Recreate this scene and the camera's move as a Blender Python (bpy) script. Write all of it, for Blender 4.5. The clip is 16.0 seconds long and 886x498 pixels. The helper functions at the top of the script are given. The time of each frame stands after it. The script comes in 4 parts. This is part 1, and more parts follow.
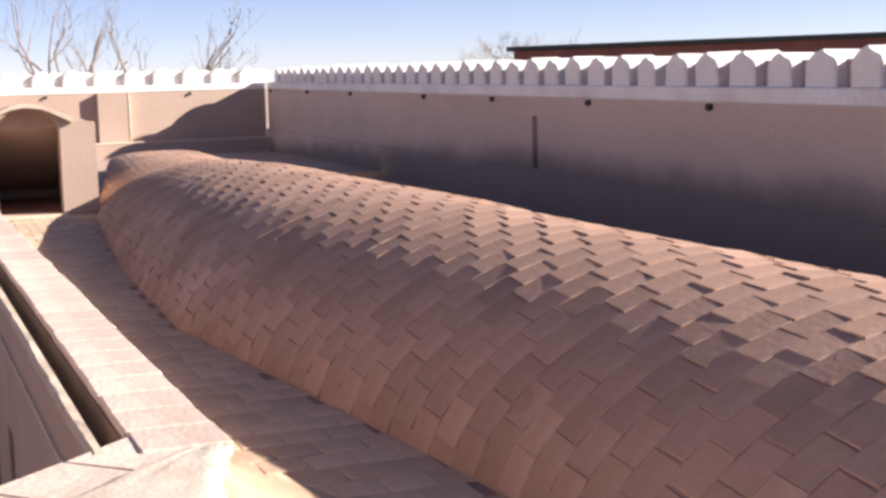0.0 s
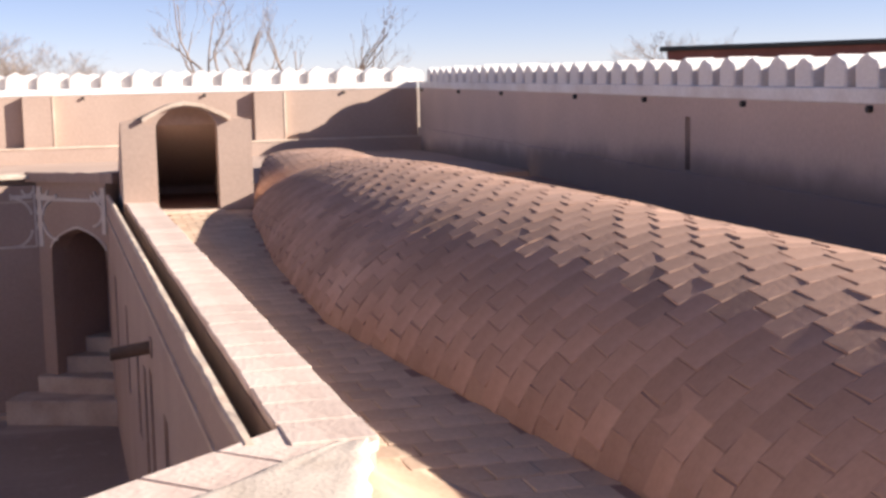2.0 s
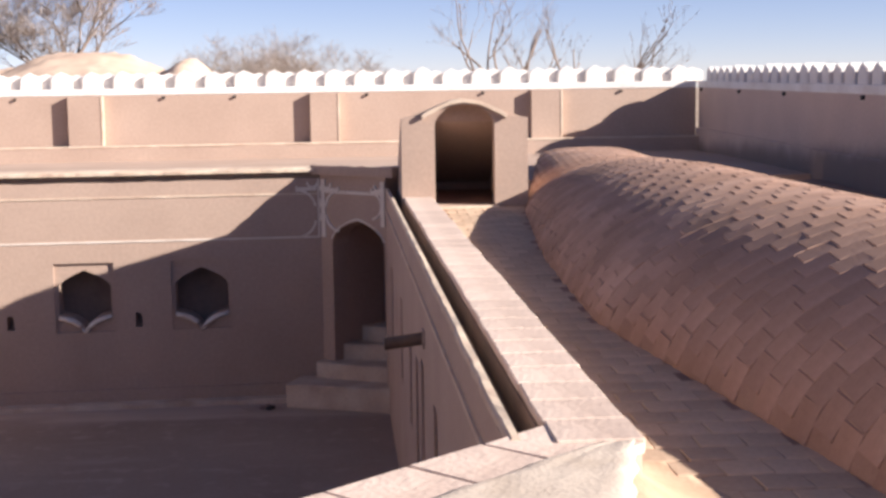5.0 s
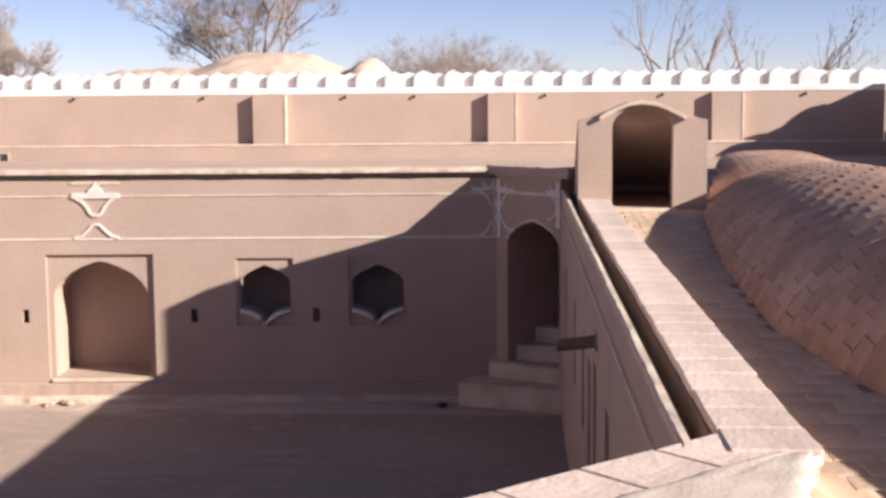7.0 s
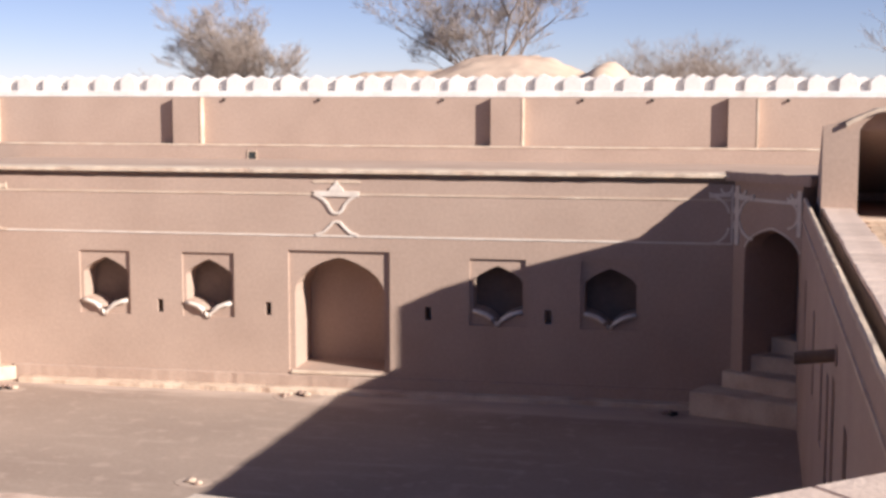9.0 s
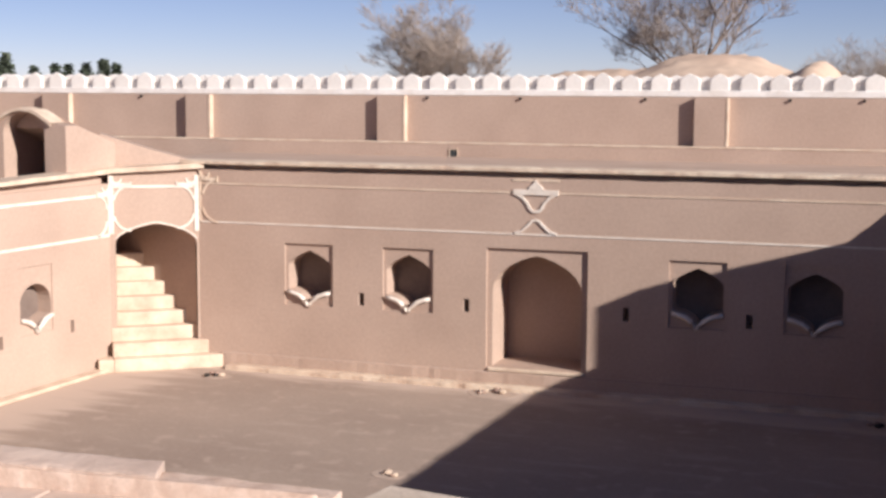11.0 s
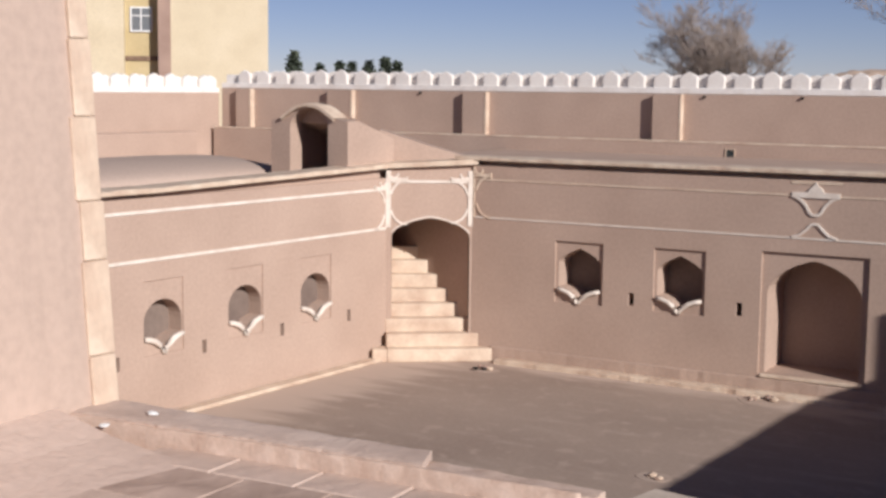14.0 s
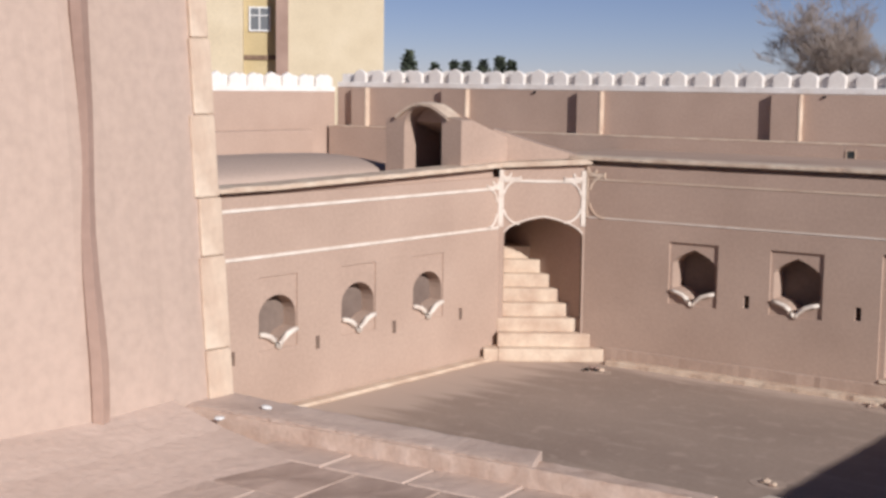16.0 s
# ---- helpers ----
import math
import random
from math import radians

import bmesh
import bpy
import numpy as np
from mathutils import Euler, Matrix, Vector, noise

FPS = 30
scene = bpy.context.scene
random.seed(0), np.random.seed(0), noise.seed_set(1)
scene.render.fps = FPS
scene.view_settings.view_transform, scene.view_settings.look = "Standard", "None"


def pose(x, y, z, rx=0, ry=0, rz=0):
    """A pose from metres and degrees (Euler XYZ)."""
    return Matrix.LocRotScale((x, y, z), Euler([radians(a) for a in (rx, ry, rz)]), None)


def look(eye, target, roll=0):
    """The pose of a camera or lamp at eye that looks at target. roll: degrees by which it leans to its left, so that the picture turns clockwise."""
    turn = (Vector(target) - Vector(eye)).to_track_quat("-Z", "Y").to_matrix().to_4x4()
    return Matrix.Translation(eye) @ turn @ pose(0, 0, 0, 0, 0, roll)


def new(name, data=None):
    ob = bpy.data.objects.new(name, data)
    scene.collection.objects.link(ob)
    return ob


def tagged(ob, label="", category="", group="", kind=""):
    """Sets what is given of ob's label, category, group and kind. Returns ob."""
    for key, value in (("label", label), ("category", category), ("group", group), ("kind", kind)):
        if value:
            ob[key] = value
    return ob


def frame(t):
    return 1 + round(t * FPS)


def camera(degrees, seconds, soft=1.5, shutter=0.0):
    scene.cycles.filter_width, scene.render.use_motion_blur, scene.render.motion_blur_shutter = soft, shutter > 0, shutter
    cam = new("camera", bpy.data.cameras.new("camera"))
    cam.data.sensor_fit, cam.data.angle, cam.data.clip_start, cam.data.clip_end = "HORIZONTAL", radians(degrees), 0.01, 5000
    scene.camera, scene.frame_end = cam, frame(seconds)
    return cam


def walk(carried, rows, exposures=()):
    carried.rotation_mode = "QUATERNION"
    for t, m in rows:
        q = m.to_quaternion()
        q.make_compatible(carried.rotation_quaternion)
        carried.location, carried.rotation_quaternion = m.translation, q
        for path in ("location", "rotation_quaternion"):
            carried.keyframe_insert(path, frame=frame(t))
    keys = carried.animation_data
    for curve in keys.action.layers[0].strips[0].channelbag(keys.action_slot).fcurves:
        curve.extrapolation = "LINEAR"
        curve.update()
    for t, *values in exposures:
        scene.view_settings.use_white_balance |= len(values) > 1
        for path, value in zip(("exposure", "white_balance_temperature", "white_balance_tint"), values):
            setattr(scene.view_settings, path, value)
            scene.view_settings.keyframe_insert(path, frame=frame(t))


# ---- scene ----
# The camera: it stands on the south terrace and pans from the east range to the south-west tower.
EYE = 5.2
cam = camera(36.0, 16.0, soft=3.0)
ROWS = [
    (0.0, -21.028, -7.097, -1.512),
    (0.5, -19.947, -7.071, -1.419),
    (1.0, -18.454, -7.037, -1.359),
    (1.5, -16.751, -6.996, -1.285),
    (2.0, -14.758, -6.959, -1.256),
    (2.5, -12.584, -6.924, -1.195),
    (3.0, -10.498, -6.886, -1.121),
    (5.5, -1.549, -6.818, -0.703),
    (6.0, 0.268, -6.816, -0.608),
    (6.5, 2.214, -6.792, -0.575),
    (7.0, 4.093, -6.71, -0.463),
    (7.5, 6.213, -6.64, -0.361),
    (8.0, 8.619, -6.602, -0.208),
    (8.5, 11.299, -6.572, -0.123),
    (9.0, 13.936, -6.548, 0.043),
    (9.5, 16.189, -6.554, 0.095),
    (12.0, 26.25, -6.673, 0.467),
    (12.5, 28.203, -6.696, 0.496),
    (13.0, 30.106, -6.729, 0.496),
    (13.5, 32.077, -6.756, 0.598),
    (14.0, 33.726, -6.794, 0.647),
    (14.5, 35.09, -6.81, 0.652),
    (15.0, 36.466, -6.835, 0.733),
    (15.5, 37.65, -6.862, 0.709),
    (16.0, 38.475, -6.883, 0.768),
]
EXPOSURES = [(0.0, 1.44, 6800, 12), (1.5, 1.37, 6780, 12), (3.0, 1.30, 6750, 12), (5.5, 1.18, 6680, 12), (7.5, 1.04, 6650, 12), (9.0, 0.88, 6640, 12), (12.0, 0.34, 6480, 11), (14.0, 0.02, 6360, 11), (16.0, -0.09, 6300, 11)]
walk(cam, [(t, pose(0, 0, EYE, 90 + pitch, 0, yaw) @ pose(0, 0, 0, 0, 0, roll)) for t, yaw, pitch, roll in ROWS], EXPOSURES)

# ---- world and sun ----
SUN = Vector((1.0, -0.38, 0.465)).normalized()
world = bpy.data.worlds.new("sky")
scene.world = world
world.use_nodes = True
wn = world.node_tree
sky = wn.nodes.new("ShaderNodeTexSky")
sky.sky_type, sky.sun_disc = "NISHITA", False
sky.sun_elevation = math.asin(SUN.z)
sky.sun_rotation = math.atan2(SUN.x, SUN.y)
sky.altitude, sky.dust_density, sky.air_density, sky.ozone_density = 2400.0, 0.1, 0.75, 3.5
bgn = wn.nodes["Background"]
bgn.inputs["Strength"].default_value = 0.059
tint = wn.nodes.new("ShaderNodeMix")
tint.data_type, tint.blend_type = "RGBA", "MULTIPLY"
tint.inputs["Factor"].default_value = 1.0
tint.inputs["B"].default_value = (1.25, 0.98, 1.0, 1.0)
wn.links.new(sky.outputs[0], tint.inputs["A"])
wn.links.new(tint.outputs["Result"], bgn.inputs[0])
sun_data = bpy.data.lights.new("sun", "SUN")
sun_data.energy, sun_data.angle, sun_data.color = 5.0, radians(0.55), (1.0, 0.94, 0.88)
sun_ob = new("sun", sun_data)
sun_ob.matrix_world = look((20, -8, 25), Vector((20, -8, 25)) - SUN)


# ---- materials ----
def plaster(name, base, dark, light, grain=18.0, stain=0.7, rough=0.92, bump=0.25, fleck=None, island=0.0, vary=0.0):
    """A matt mineral surface: broad stains, fine grain, relief, and a tint of its own for each piece."""
    m = bpy.data.materials.new(name)
    m.use_nodes = True
    nt = m.node_tree
    n, l = nt.nodes, nt.links
    bs = n["Principled BSDF"]
    bs.inputs["Roughness"].default_value = rough
    bs.inputs["Specular IOR Level"].default_value = 0.2
    tc = n.new("ShaderNodeTexCoord")
    src = tc.outputs["Object"]
    big = n.new("ShaderNodeTexNoise")
    big.inputs["Scale"].default_value, big.inputs["Detail"].default_value = stain, 5
    fine = n.new("ShaderNodeTexNoise")
    fine.inputs["Scale"].default_value, fine.inputs["Detail"].default_value = grain, 6
    for t in (big, fine):
        l.new(src, t.inputs["Vector"])
    r1 = n.new("ShaderNodeValToRGB")
    r1.color_ramp.elements[0].position, r1.color_ramp.elements[0].color = 0.3, (*dark, 1)
    r1.color_ramp.elements[1].position, r1.color_ramp.elements[1].color = 0.7, (*light, 1)
    e = r1.color_ramp.elements.new(0.5)
    e.color = (*base, 1)
    l.new(big.outputs["Fac"], r1.inputs["Fac"])
    mul = n.new("ShaderNodeMix")
    mul.data_type, mul.blend_type = "RGBA", "MULTIPLY"
    mul.inputs["Factor"].default_value = 1.0
    r2 = n.new("ShaderNodeMapRange")
    r2.inputs["From Min"].default_value, r2.inputs["From Max"].default_value = 0.3, 0.7
    r2.inputs["To Min"].default_value, r2.inputs["To Max"].default_value = 0.93, 1.05
    l.new(fine.outputs["Fac"], r2.inputs["Value"])
    l.new(r1.outputs["Color"], mul.inputs["A"])
    l.new(r2.outputs["Result"], mul.inputs["B"])
    col = mul.outputs["Result"]
    if island or vary:
        geo, obi = n.new("ShaderNodeNewGeometry"), n.new("ShaderNodeObjectInfo")
        add = n.new("ShaderNodeMath")
        l.new(geo.outputs["Random Per Island"], add.inputs[0])
        l.new(obi.outputs["Random"], add.inputs[1])
        fr = n.new("ShaderNodeMath")
        fr.operation = "FRACT"
        l.new(add.outputs[0], fr.inputs[0])
        mr = n.new("ShaderNodeMapRange")
        amount = max(island, vary)
        mr.inputs["To Min"].default_value, mr.inputs["To Max"].default_value = 1 - amount, 1 + amount
        l.new(fr.outputs[0], mr.inputs["Value"])
        m2 = n.new("ShaderNodeMix")
        m2.data_type, m2.blend_type = "RGBA", "MULTIPLY"
        m2.inputs["Factor"].default_value = 1.0
        l.new(col, m2.inputs["A"])
        l.new(mr.outputs["Result"], m2.inputs["B"])
        col = m2.outputs["Result"]
    if fleck:
        vor = n.new("ShaderNodeTexNoise")
        vor.inputs["Scale"].default_value, vor.inputs["Detail"].default_value = 3.1, 3
        l.new(src, vor.inputs["Vector"])
        rr = n.new("ShaderNodeMapRange")
        rr.inputs["From Min"].default_value, rr.inputs["From Max"].default_value = 0.56, 0.68
        l.new(vor.outputs["Fac"], rr.inputs["Value"])
        m3 = n.new("ShaderNodeMix")
        m3.data_type = "RGBA"
        l.new(rr.outputs["Result"], m3.inputs["Factor"])
        l.new(col, m3.inputs["A"])
        m3.inputs["B"].default_value = (*fleck, 1)
        col = m3.outputs["Result"]
    l.new(col, bs.inputs["Base Color"])
    bp = n.new("ShaderNodeBump")
    bp.inputs["Strength"].default_value, bp.inputs["Distance"].default_value = bump, 0.03
    mixh = n.new("ShaderNodeMath")
    mixh.operation = "MULTIPLY_ADD"
    mixh.inputs[1].default_value = 3.0
    l.new(big.outputs["Fac"], mixh.inputs[0])
    l.new(fine.outputs["Fac"], mixh.inputs[2])
    l.new(mixh.outputs[0], bp.inputs["Height"])
    l.new(bp.outputs["Normal"], bs.inputs["Normal"])
    return m


def plain(name, colour, rough=0.6, metal=0.0):
    m = bpy.data.materials.new(name)
    m.use_nodes = True
    bs = m.node_tree.nodes["Principled BSDF"]
    bs.inputs["Base Color"].default_value, bs.inputs["Roughness"].default_value, bs.inputs["Metallic"].default_value = (*colour, 1), rough, metal
    return m


MUD = plaster("mud plaster", (0.455, 0.335, 0.27), (0.42, 0.307, 0.247), (0.485, 0.36, 0.292), bump=0.08)
PALE_MUD = plaster("pale sun-bleached mud plaster", (0.50, 0.385, 0.32), (0.485, 0.372, 0.308), (0.515, 0.397, 0.331), stain=0.5, bump=0.03)
# Darker copy of the mud: paints passage shade, also colours darker mud and stones.
MUD_DARK_SHADE = plaster("darker mud plaster, also shade inside passages", (0.36, 0.25, 0.205), (0.31, 0.21, 0.17), (0.4, 0.28, 0.225), bump=0.1)
LIME = plaster("white lime plaster", (0.80, 0.76, 0.72), (0.70, 0.64, 0.59), (0.86, 0.83, 0.80), grain=25, stain=1.6, bump=0.2)
STUCCO = plaster("pale stucco relief", (0.74, 0.66, 0.58), (0.62, 0.53, 0.46), (0.80, 0.73, 0.66), grain=30, stain=3.0, bump=0.1)
EDGE = plaster("pale worn and sunlit plaster edge", (0.62, 0.49, 0.38), (0.52, 0.38, 0.29), (0.70, 0.58, 0.46), grain=22, stain=2.5)
BRICK = plaster("fired brick tile", (0.40, 0.25, 0.188), (0.34, 0.208, 0.152), (0.46, 0.30, 0.232), grain=30, stain=1.2, island=0.13, vary=0.13, bump=0.12)
MORTAR = plaster("mud mortar", (0.36, 0.225, 0.17), (0.31, 0.19, 0.14), (0.40, 0.26, 0.195), grain=40, stain=2)
PAVER = plaster("path brick", (0.56, 0.405, 0.29), (0.49, 0.35, 0.25), (0.62, 0.455, 0.33), grain=30, stain=1.0, island=0.12, vary=0.12)
COPING = plaster("coping slab", (0.62, 0.485, 0.41), (0.55, 0.42, 0.35), (0.67, 0.535, 0.455), grain=26, stain=2.2, vary=0.10, island=0.1)
FLOOR_BASE = plaster("trodden clay paving", (0.365, 0.28, 0.228), (0.325, 0.245, 0.2), (0.405, 0.31, 0.252), grain=14, stain=0.35, fleck=(0.42, 0.32, 0.262), bump=0.15)


def dusted(m, dust):
    """Pale dust that has drifted over a floor along the foot of its sunny walls, with a frayed edge."""
    n, l = m.node_tree.nodes, m.node_tree.links
    bs = n["Principled BSDF"]
    col = bs.inputs["Base Color"].links[0].from_socket
    tc, xyz, mp, fray = n.new("ShaderNodeTexCoord"), n.new("ShaderNodeSeparateXYZ"), n.new("ShaderNodeMapping"), n.new("ShaderNodeTexNoise")
    mp.inputs["Scale"].default_value = (0.5, 2.2, 1.0)
    fray.inputs["Scale"].default_value, fray.inputs["Detail"].default_value = 1.3, 7
    l.new(tc.outputs["Object"], xyz.inputs[0])
    l.new(tc.outputs["Object"], mp.inputs["Vector"])
    l.new(mp.outputs["Vector"], fray.inputs["Vector"])
    spread = []
    for axis, a, b in (("X", -13.1, -14.9), ("Y", 21.0, 22.2)):
        r = n.new("ShaderNodeMapRange")
        r.inputs["From Min"].default_value, r.inputs["From Max"].default_value = a, b
        l.new(xyz.outputs[axis], r.inputs["Value"])
        spread.append(r.outputs["Result"])
    big = n.new("ShaderNodeMath")
    big.operation = "MAXIMUM"
    l.new(spread[0], big.inputs[0])
    l.new(spread[1], big.inputs[1])
    add = n.new("ShaderNodeMath")
    add.operation = "MULTIPLY_ADD"
    add.inputs[1].default_value = 1.6
    l.new(fray.outputs["Fac"], add.inputs[0])
    l.new(big.outputs[0], add.inputs[2])
    r = n.new("ShaderNodeMapRange")
    r.interpolation_type = "SMOOTHSTEP"
    r.inputs["From Min"].default_value, r.inputs["From Max"].default_value = 0.85, 1.5
    l.new(add.outputs[0], r.inputs["Value"])
    mix = n.new("ShaderNodeMix")
    mix.data_type = "RGBA"
    l.new(r.outputs["Result"], mix.inputs["Factor"])
    l.new(col, mix.inputs["A"])
    mix.inputs["B"].default_value = (*dust, 1)
    l.new(mix.outputs["Result"], bs.inputs["Base Color"])
    return m


DUST = plaster("pale settled dust", (0.46, 0.355, 0.29), (0.41, 0.315, 0.255), (0.50, 0.39, 0.32), grain=30, stain=2.0)
FLOOR = dusted(FLOOR_BASE, (0.52, 0.41, 0.34))
SLAB = plaster("terrace flagstone", (0.57, 0.44, 0.37), (0.50, 0.38, 0.315), (0.63, 0.49, 0.415), grain=20, stain=1.3, vary=0.07, island=0.07)
RUBBLE = plaster("brick rubble in mud", (0.57, 0.43, 0.35), (0.48, 0.345, 0.275), (0.65, 0.51, 0.43), grain=45, stain=9.0, bump=0.15)
DAMP_SLAB = plaster("damp brown flagstone", (0.43, 0.32, 0.265), (0.33, 0.24, 0.195), (0.55, 0.42, 0.35), grain=20, stain=3.4, vary=0.1, island=0.1)
FRESH = plaster("fresh pale mortar", (0.56, 0.47, 0.39), (0.50, 0.41, 0.33), (0.61, 0.52, 0.43), grain=40, stain=3, bump=0.2)
ORANGE = plaster("orange clay render", (0.56, 0.38, 0.26), (0.50, 0.335, 0.225), (0.62, 0.43, 0.30), grain=30, stain=2.0, bump=0.2)
# Dark plaster that paints the gutter's shade into its colour.
GUTTER_SHADE = plaster("plaster darkened for gutter shade", (0.19, 0.14, 0.12), (0.15, 0.115, 0.10), (0.27, 0.195, 0.165), grain=16, stain=1.0)
EARTH = plaster("dry earth", (0.42, 0.32, 0.24), (0.34, 0.26, 0.2), (0.48, 0.37, 0.28), grain=0.6, stain=0.03)
DOME = plaster("mud of a far dome", (0.58, 0.43, 0.33), (0.5, 0.36, 0.28), (0.64, 0.49, 0.38), grain=2.5, stain=0.4)
BARK = plaster("grey bark", (0.26, 0.20, 0.165), (0.2, 0.155, 0.13), (0.32, 0.25, 0.21), grain=10, stain=2)
TWIG = plaster("pale twig", (0.37, 0.305, 0.265), (0.32, 0.262, 0.225), (0.43, 0.36, 0.315), grain=6, stain=1)
NEEDLE = plaster("dark needles", (0.07, 0.085, 0.06), (0.05, 0.062, 0.045), (0.1, 0.115, 0.08), grain=6, stain=1)
FACADE = plaster("buff facade brick", (0.62, 0.53, 0.38), (0.57, 0.48, 0.34), (0.66, 0.57, 0.42), grain=9, stain=0.5, bump=0.1)
FACADE_B = plaster("ochre facade panel", (0.52, 0.42, 0.24), (0.47, 0.375, 0.21), (0.56, 0.46, 0.28), grain=9, stain=0.5, bump=0.1)
RED = plaster("dull red fascia", (0.20, 0.085, 0.075), (0.16, 0.07, 0.06), (0.24, 0.105, 0.09), grain=4, stain=0.6)


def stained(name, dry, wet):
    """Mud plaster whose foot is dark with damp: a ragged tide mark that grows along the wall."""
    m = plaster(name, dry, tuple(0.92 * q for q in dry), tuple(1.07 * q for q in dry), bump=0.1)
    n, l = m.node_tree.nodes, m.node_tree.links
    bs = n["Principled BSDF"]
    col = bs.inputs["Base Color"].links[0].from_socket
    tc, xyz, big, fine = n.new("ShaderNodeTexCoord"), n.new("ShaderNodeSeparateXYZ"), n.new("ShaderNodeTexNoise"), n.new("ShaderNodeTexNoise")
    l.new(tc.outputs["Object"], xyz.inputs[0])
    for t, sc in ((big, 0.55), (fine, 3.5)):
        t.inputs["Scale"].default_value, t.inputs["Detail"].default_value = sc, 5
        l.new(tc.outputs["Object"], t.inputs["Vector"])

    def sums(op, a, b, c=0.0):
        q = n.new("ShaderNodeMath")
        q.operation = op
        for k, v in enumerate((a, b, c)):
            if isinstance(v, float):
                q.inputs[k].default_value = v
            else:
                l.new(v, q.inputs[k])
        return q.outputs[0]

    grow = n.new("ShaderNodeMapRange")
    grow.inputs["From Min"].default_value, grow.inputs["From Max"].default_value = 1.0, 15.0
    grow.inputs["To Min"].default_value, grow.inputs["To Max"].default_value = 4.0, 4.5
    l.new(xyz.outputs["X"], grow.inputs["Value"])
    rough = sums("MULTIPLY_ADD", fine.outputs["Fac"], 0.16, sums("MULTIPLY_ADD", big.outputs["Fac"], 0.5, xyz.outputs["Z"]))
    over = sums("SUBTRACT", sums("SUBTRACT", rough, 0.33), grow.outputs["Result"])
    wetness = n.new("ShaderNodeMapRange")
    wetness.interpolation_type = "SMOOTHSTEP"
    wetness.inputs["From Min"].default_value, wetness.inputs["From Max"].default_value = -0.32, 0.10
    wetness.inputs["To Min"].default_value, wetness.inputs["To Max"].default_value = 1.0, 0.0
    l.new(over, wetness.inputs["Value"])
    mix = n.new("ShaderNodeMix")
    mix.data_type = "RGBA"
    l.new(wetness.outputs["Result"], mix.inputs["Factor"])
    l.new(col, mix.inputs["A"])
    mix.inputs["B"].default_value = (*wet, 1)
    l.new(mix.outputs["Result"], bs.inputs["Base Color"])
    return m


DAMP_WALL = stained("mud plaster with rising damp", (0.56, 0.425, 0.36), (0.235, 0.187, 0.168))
# Black of the hall's roof edge; also paints the vent hole's darkness.
TAR_AND_HOLE = plain("black roof edge", (0.03, 0.035, 0.035), 0.8)
WOOD = plaster("weathered wood", (0.20, 0.135, 0.095), (0.15, 0.1, 0.07), (0.25, 0.17, 0.12), grain=30, stain=3)
DARK = plain("dark metal", (0.03, 0.028, 0.027), 0.5, 0.3)
GLASS = plain("dull window glass", (0.16, 0.17, 0.18), 0.25)
BOARD = plaster("grey-brown weathered board", (0.21, 0.16, 0.135), (0.18, 0.135, 0.115), (0.24, 0.185, 0.155), grain=12, stain=1.5, bump=0.05)
WHITE = plain("white painted frame", (0.75, 0.75, 0.74), 0.5)
CARPAINT = plain("dark car paint", (0.02, 0.02, 0.022), 0.3)


# ---- mesh helpers ----
def finish(name, bm, material, parent=None, m=None, smooth=False):
    bmesh.ops.recalc_face_normals(bm, faces=bm.faces)
    me = bpy.data.meshes.new(name)
    bm.to_mesh(me)
    bm.free()
    if smooth:
        me.polygons.foreach_set("use_smooth", [True] * len(me.polygons))
    me.materials.append(material)
    ob = new(name, me)
    if parent is not None:
        ob.parent = parent
    if m is not None:
        ob.matrix_basis = m
    return ob


def part(name, bm, material, parent, label="", m=None, smooth=False):
    ob = finish(name, bm, material, parent, m, smooth)
    return tagged(ob, label) if label else ob


def piece(name, me, parent, m):
    ob = new(name, me)
    ob.parent = parent
    ob.matrix_basis = m
    return ob


def mesh_of(name, bm, material):
    bmesh.ops.recalc_face_normals(bm, faces=bm.faces)
    me = bpy.data.meshes.new(name)
    bm.to_mesh(me)
    bm.free()
    me.materials.append(material)
    return me


def box(bm, x0, x1, y0, y1, z0, z1, bevel=0.0):
    vs = [bm.verts.new((x, y, z)) for x in (x0, x1) for y in (y0, y1) for z in (z0, z1)]
    fs = [bm.faces.new([vs[i] for i in q]) for q in ((0, 1, 3, 2), (4, 6, 7, 5), (0, 4, 5, 1), (2, 3, 7, 6), (0, 2, 6, 4), (1, 5, 7, 3))]
    if bevel:
        es = {e for f in fs for e in f.edges}
        bmesh.ops.bevel(bm, geom=list(es), offset=bevel, segments=1, affect="EDGES")
    return bm


def boxes(*sizes, bevel=0.0):
    bm = bmesh.new()
    for s in sizes:
        box(bm, *s, bevel=bevel)
    return bm


def prism(bm, outline, y0, y1):
    """A solid from an outline in x and z, between two depths."""
    a = [bm.verts.new((x, y0, z)) for x, z in outline]
    b = [bm.verts.new((x, y1, z)) for x, z in outline]
    n = len(a)
    bm.faces.new(a)
    bm.faces.new(b[::-1])
    for i in range(n):
        bm.faces.new((a[i], b[i], b[(i + 1) % n], a[(i + 1) % n]))
    return bm


def slab_poly(bm, outline, z0, z1):
    """A solid from an outline in x and y, between two heights."""
    a = [bm.verts.new((x, y, z0)) for x, y in outline]
    b = [bm.verts.new((x, y, z1)) for x, y in outline]
    n = len(a)
    bm.faces.new(a[::-1])
    bm.faces.new(b)
    for i in range(n):
        bm.faces.new((a[i], a[(i + 1) % n], b[(i + 1) % n], b[i]))
    return bm


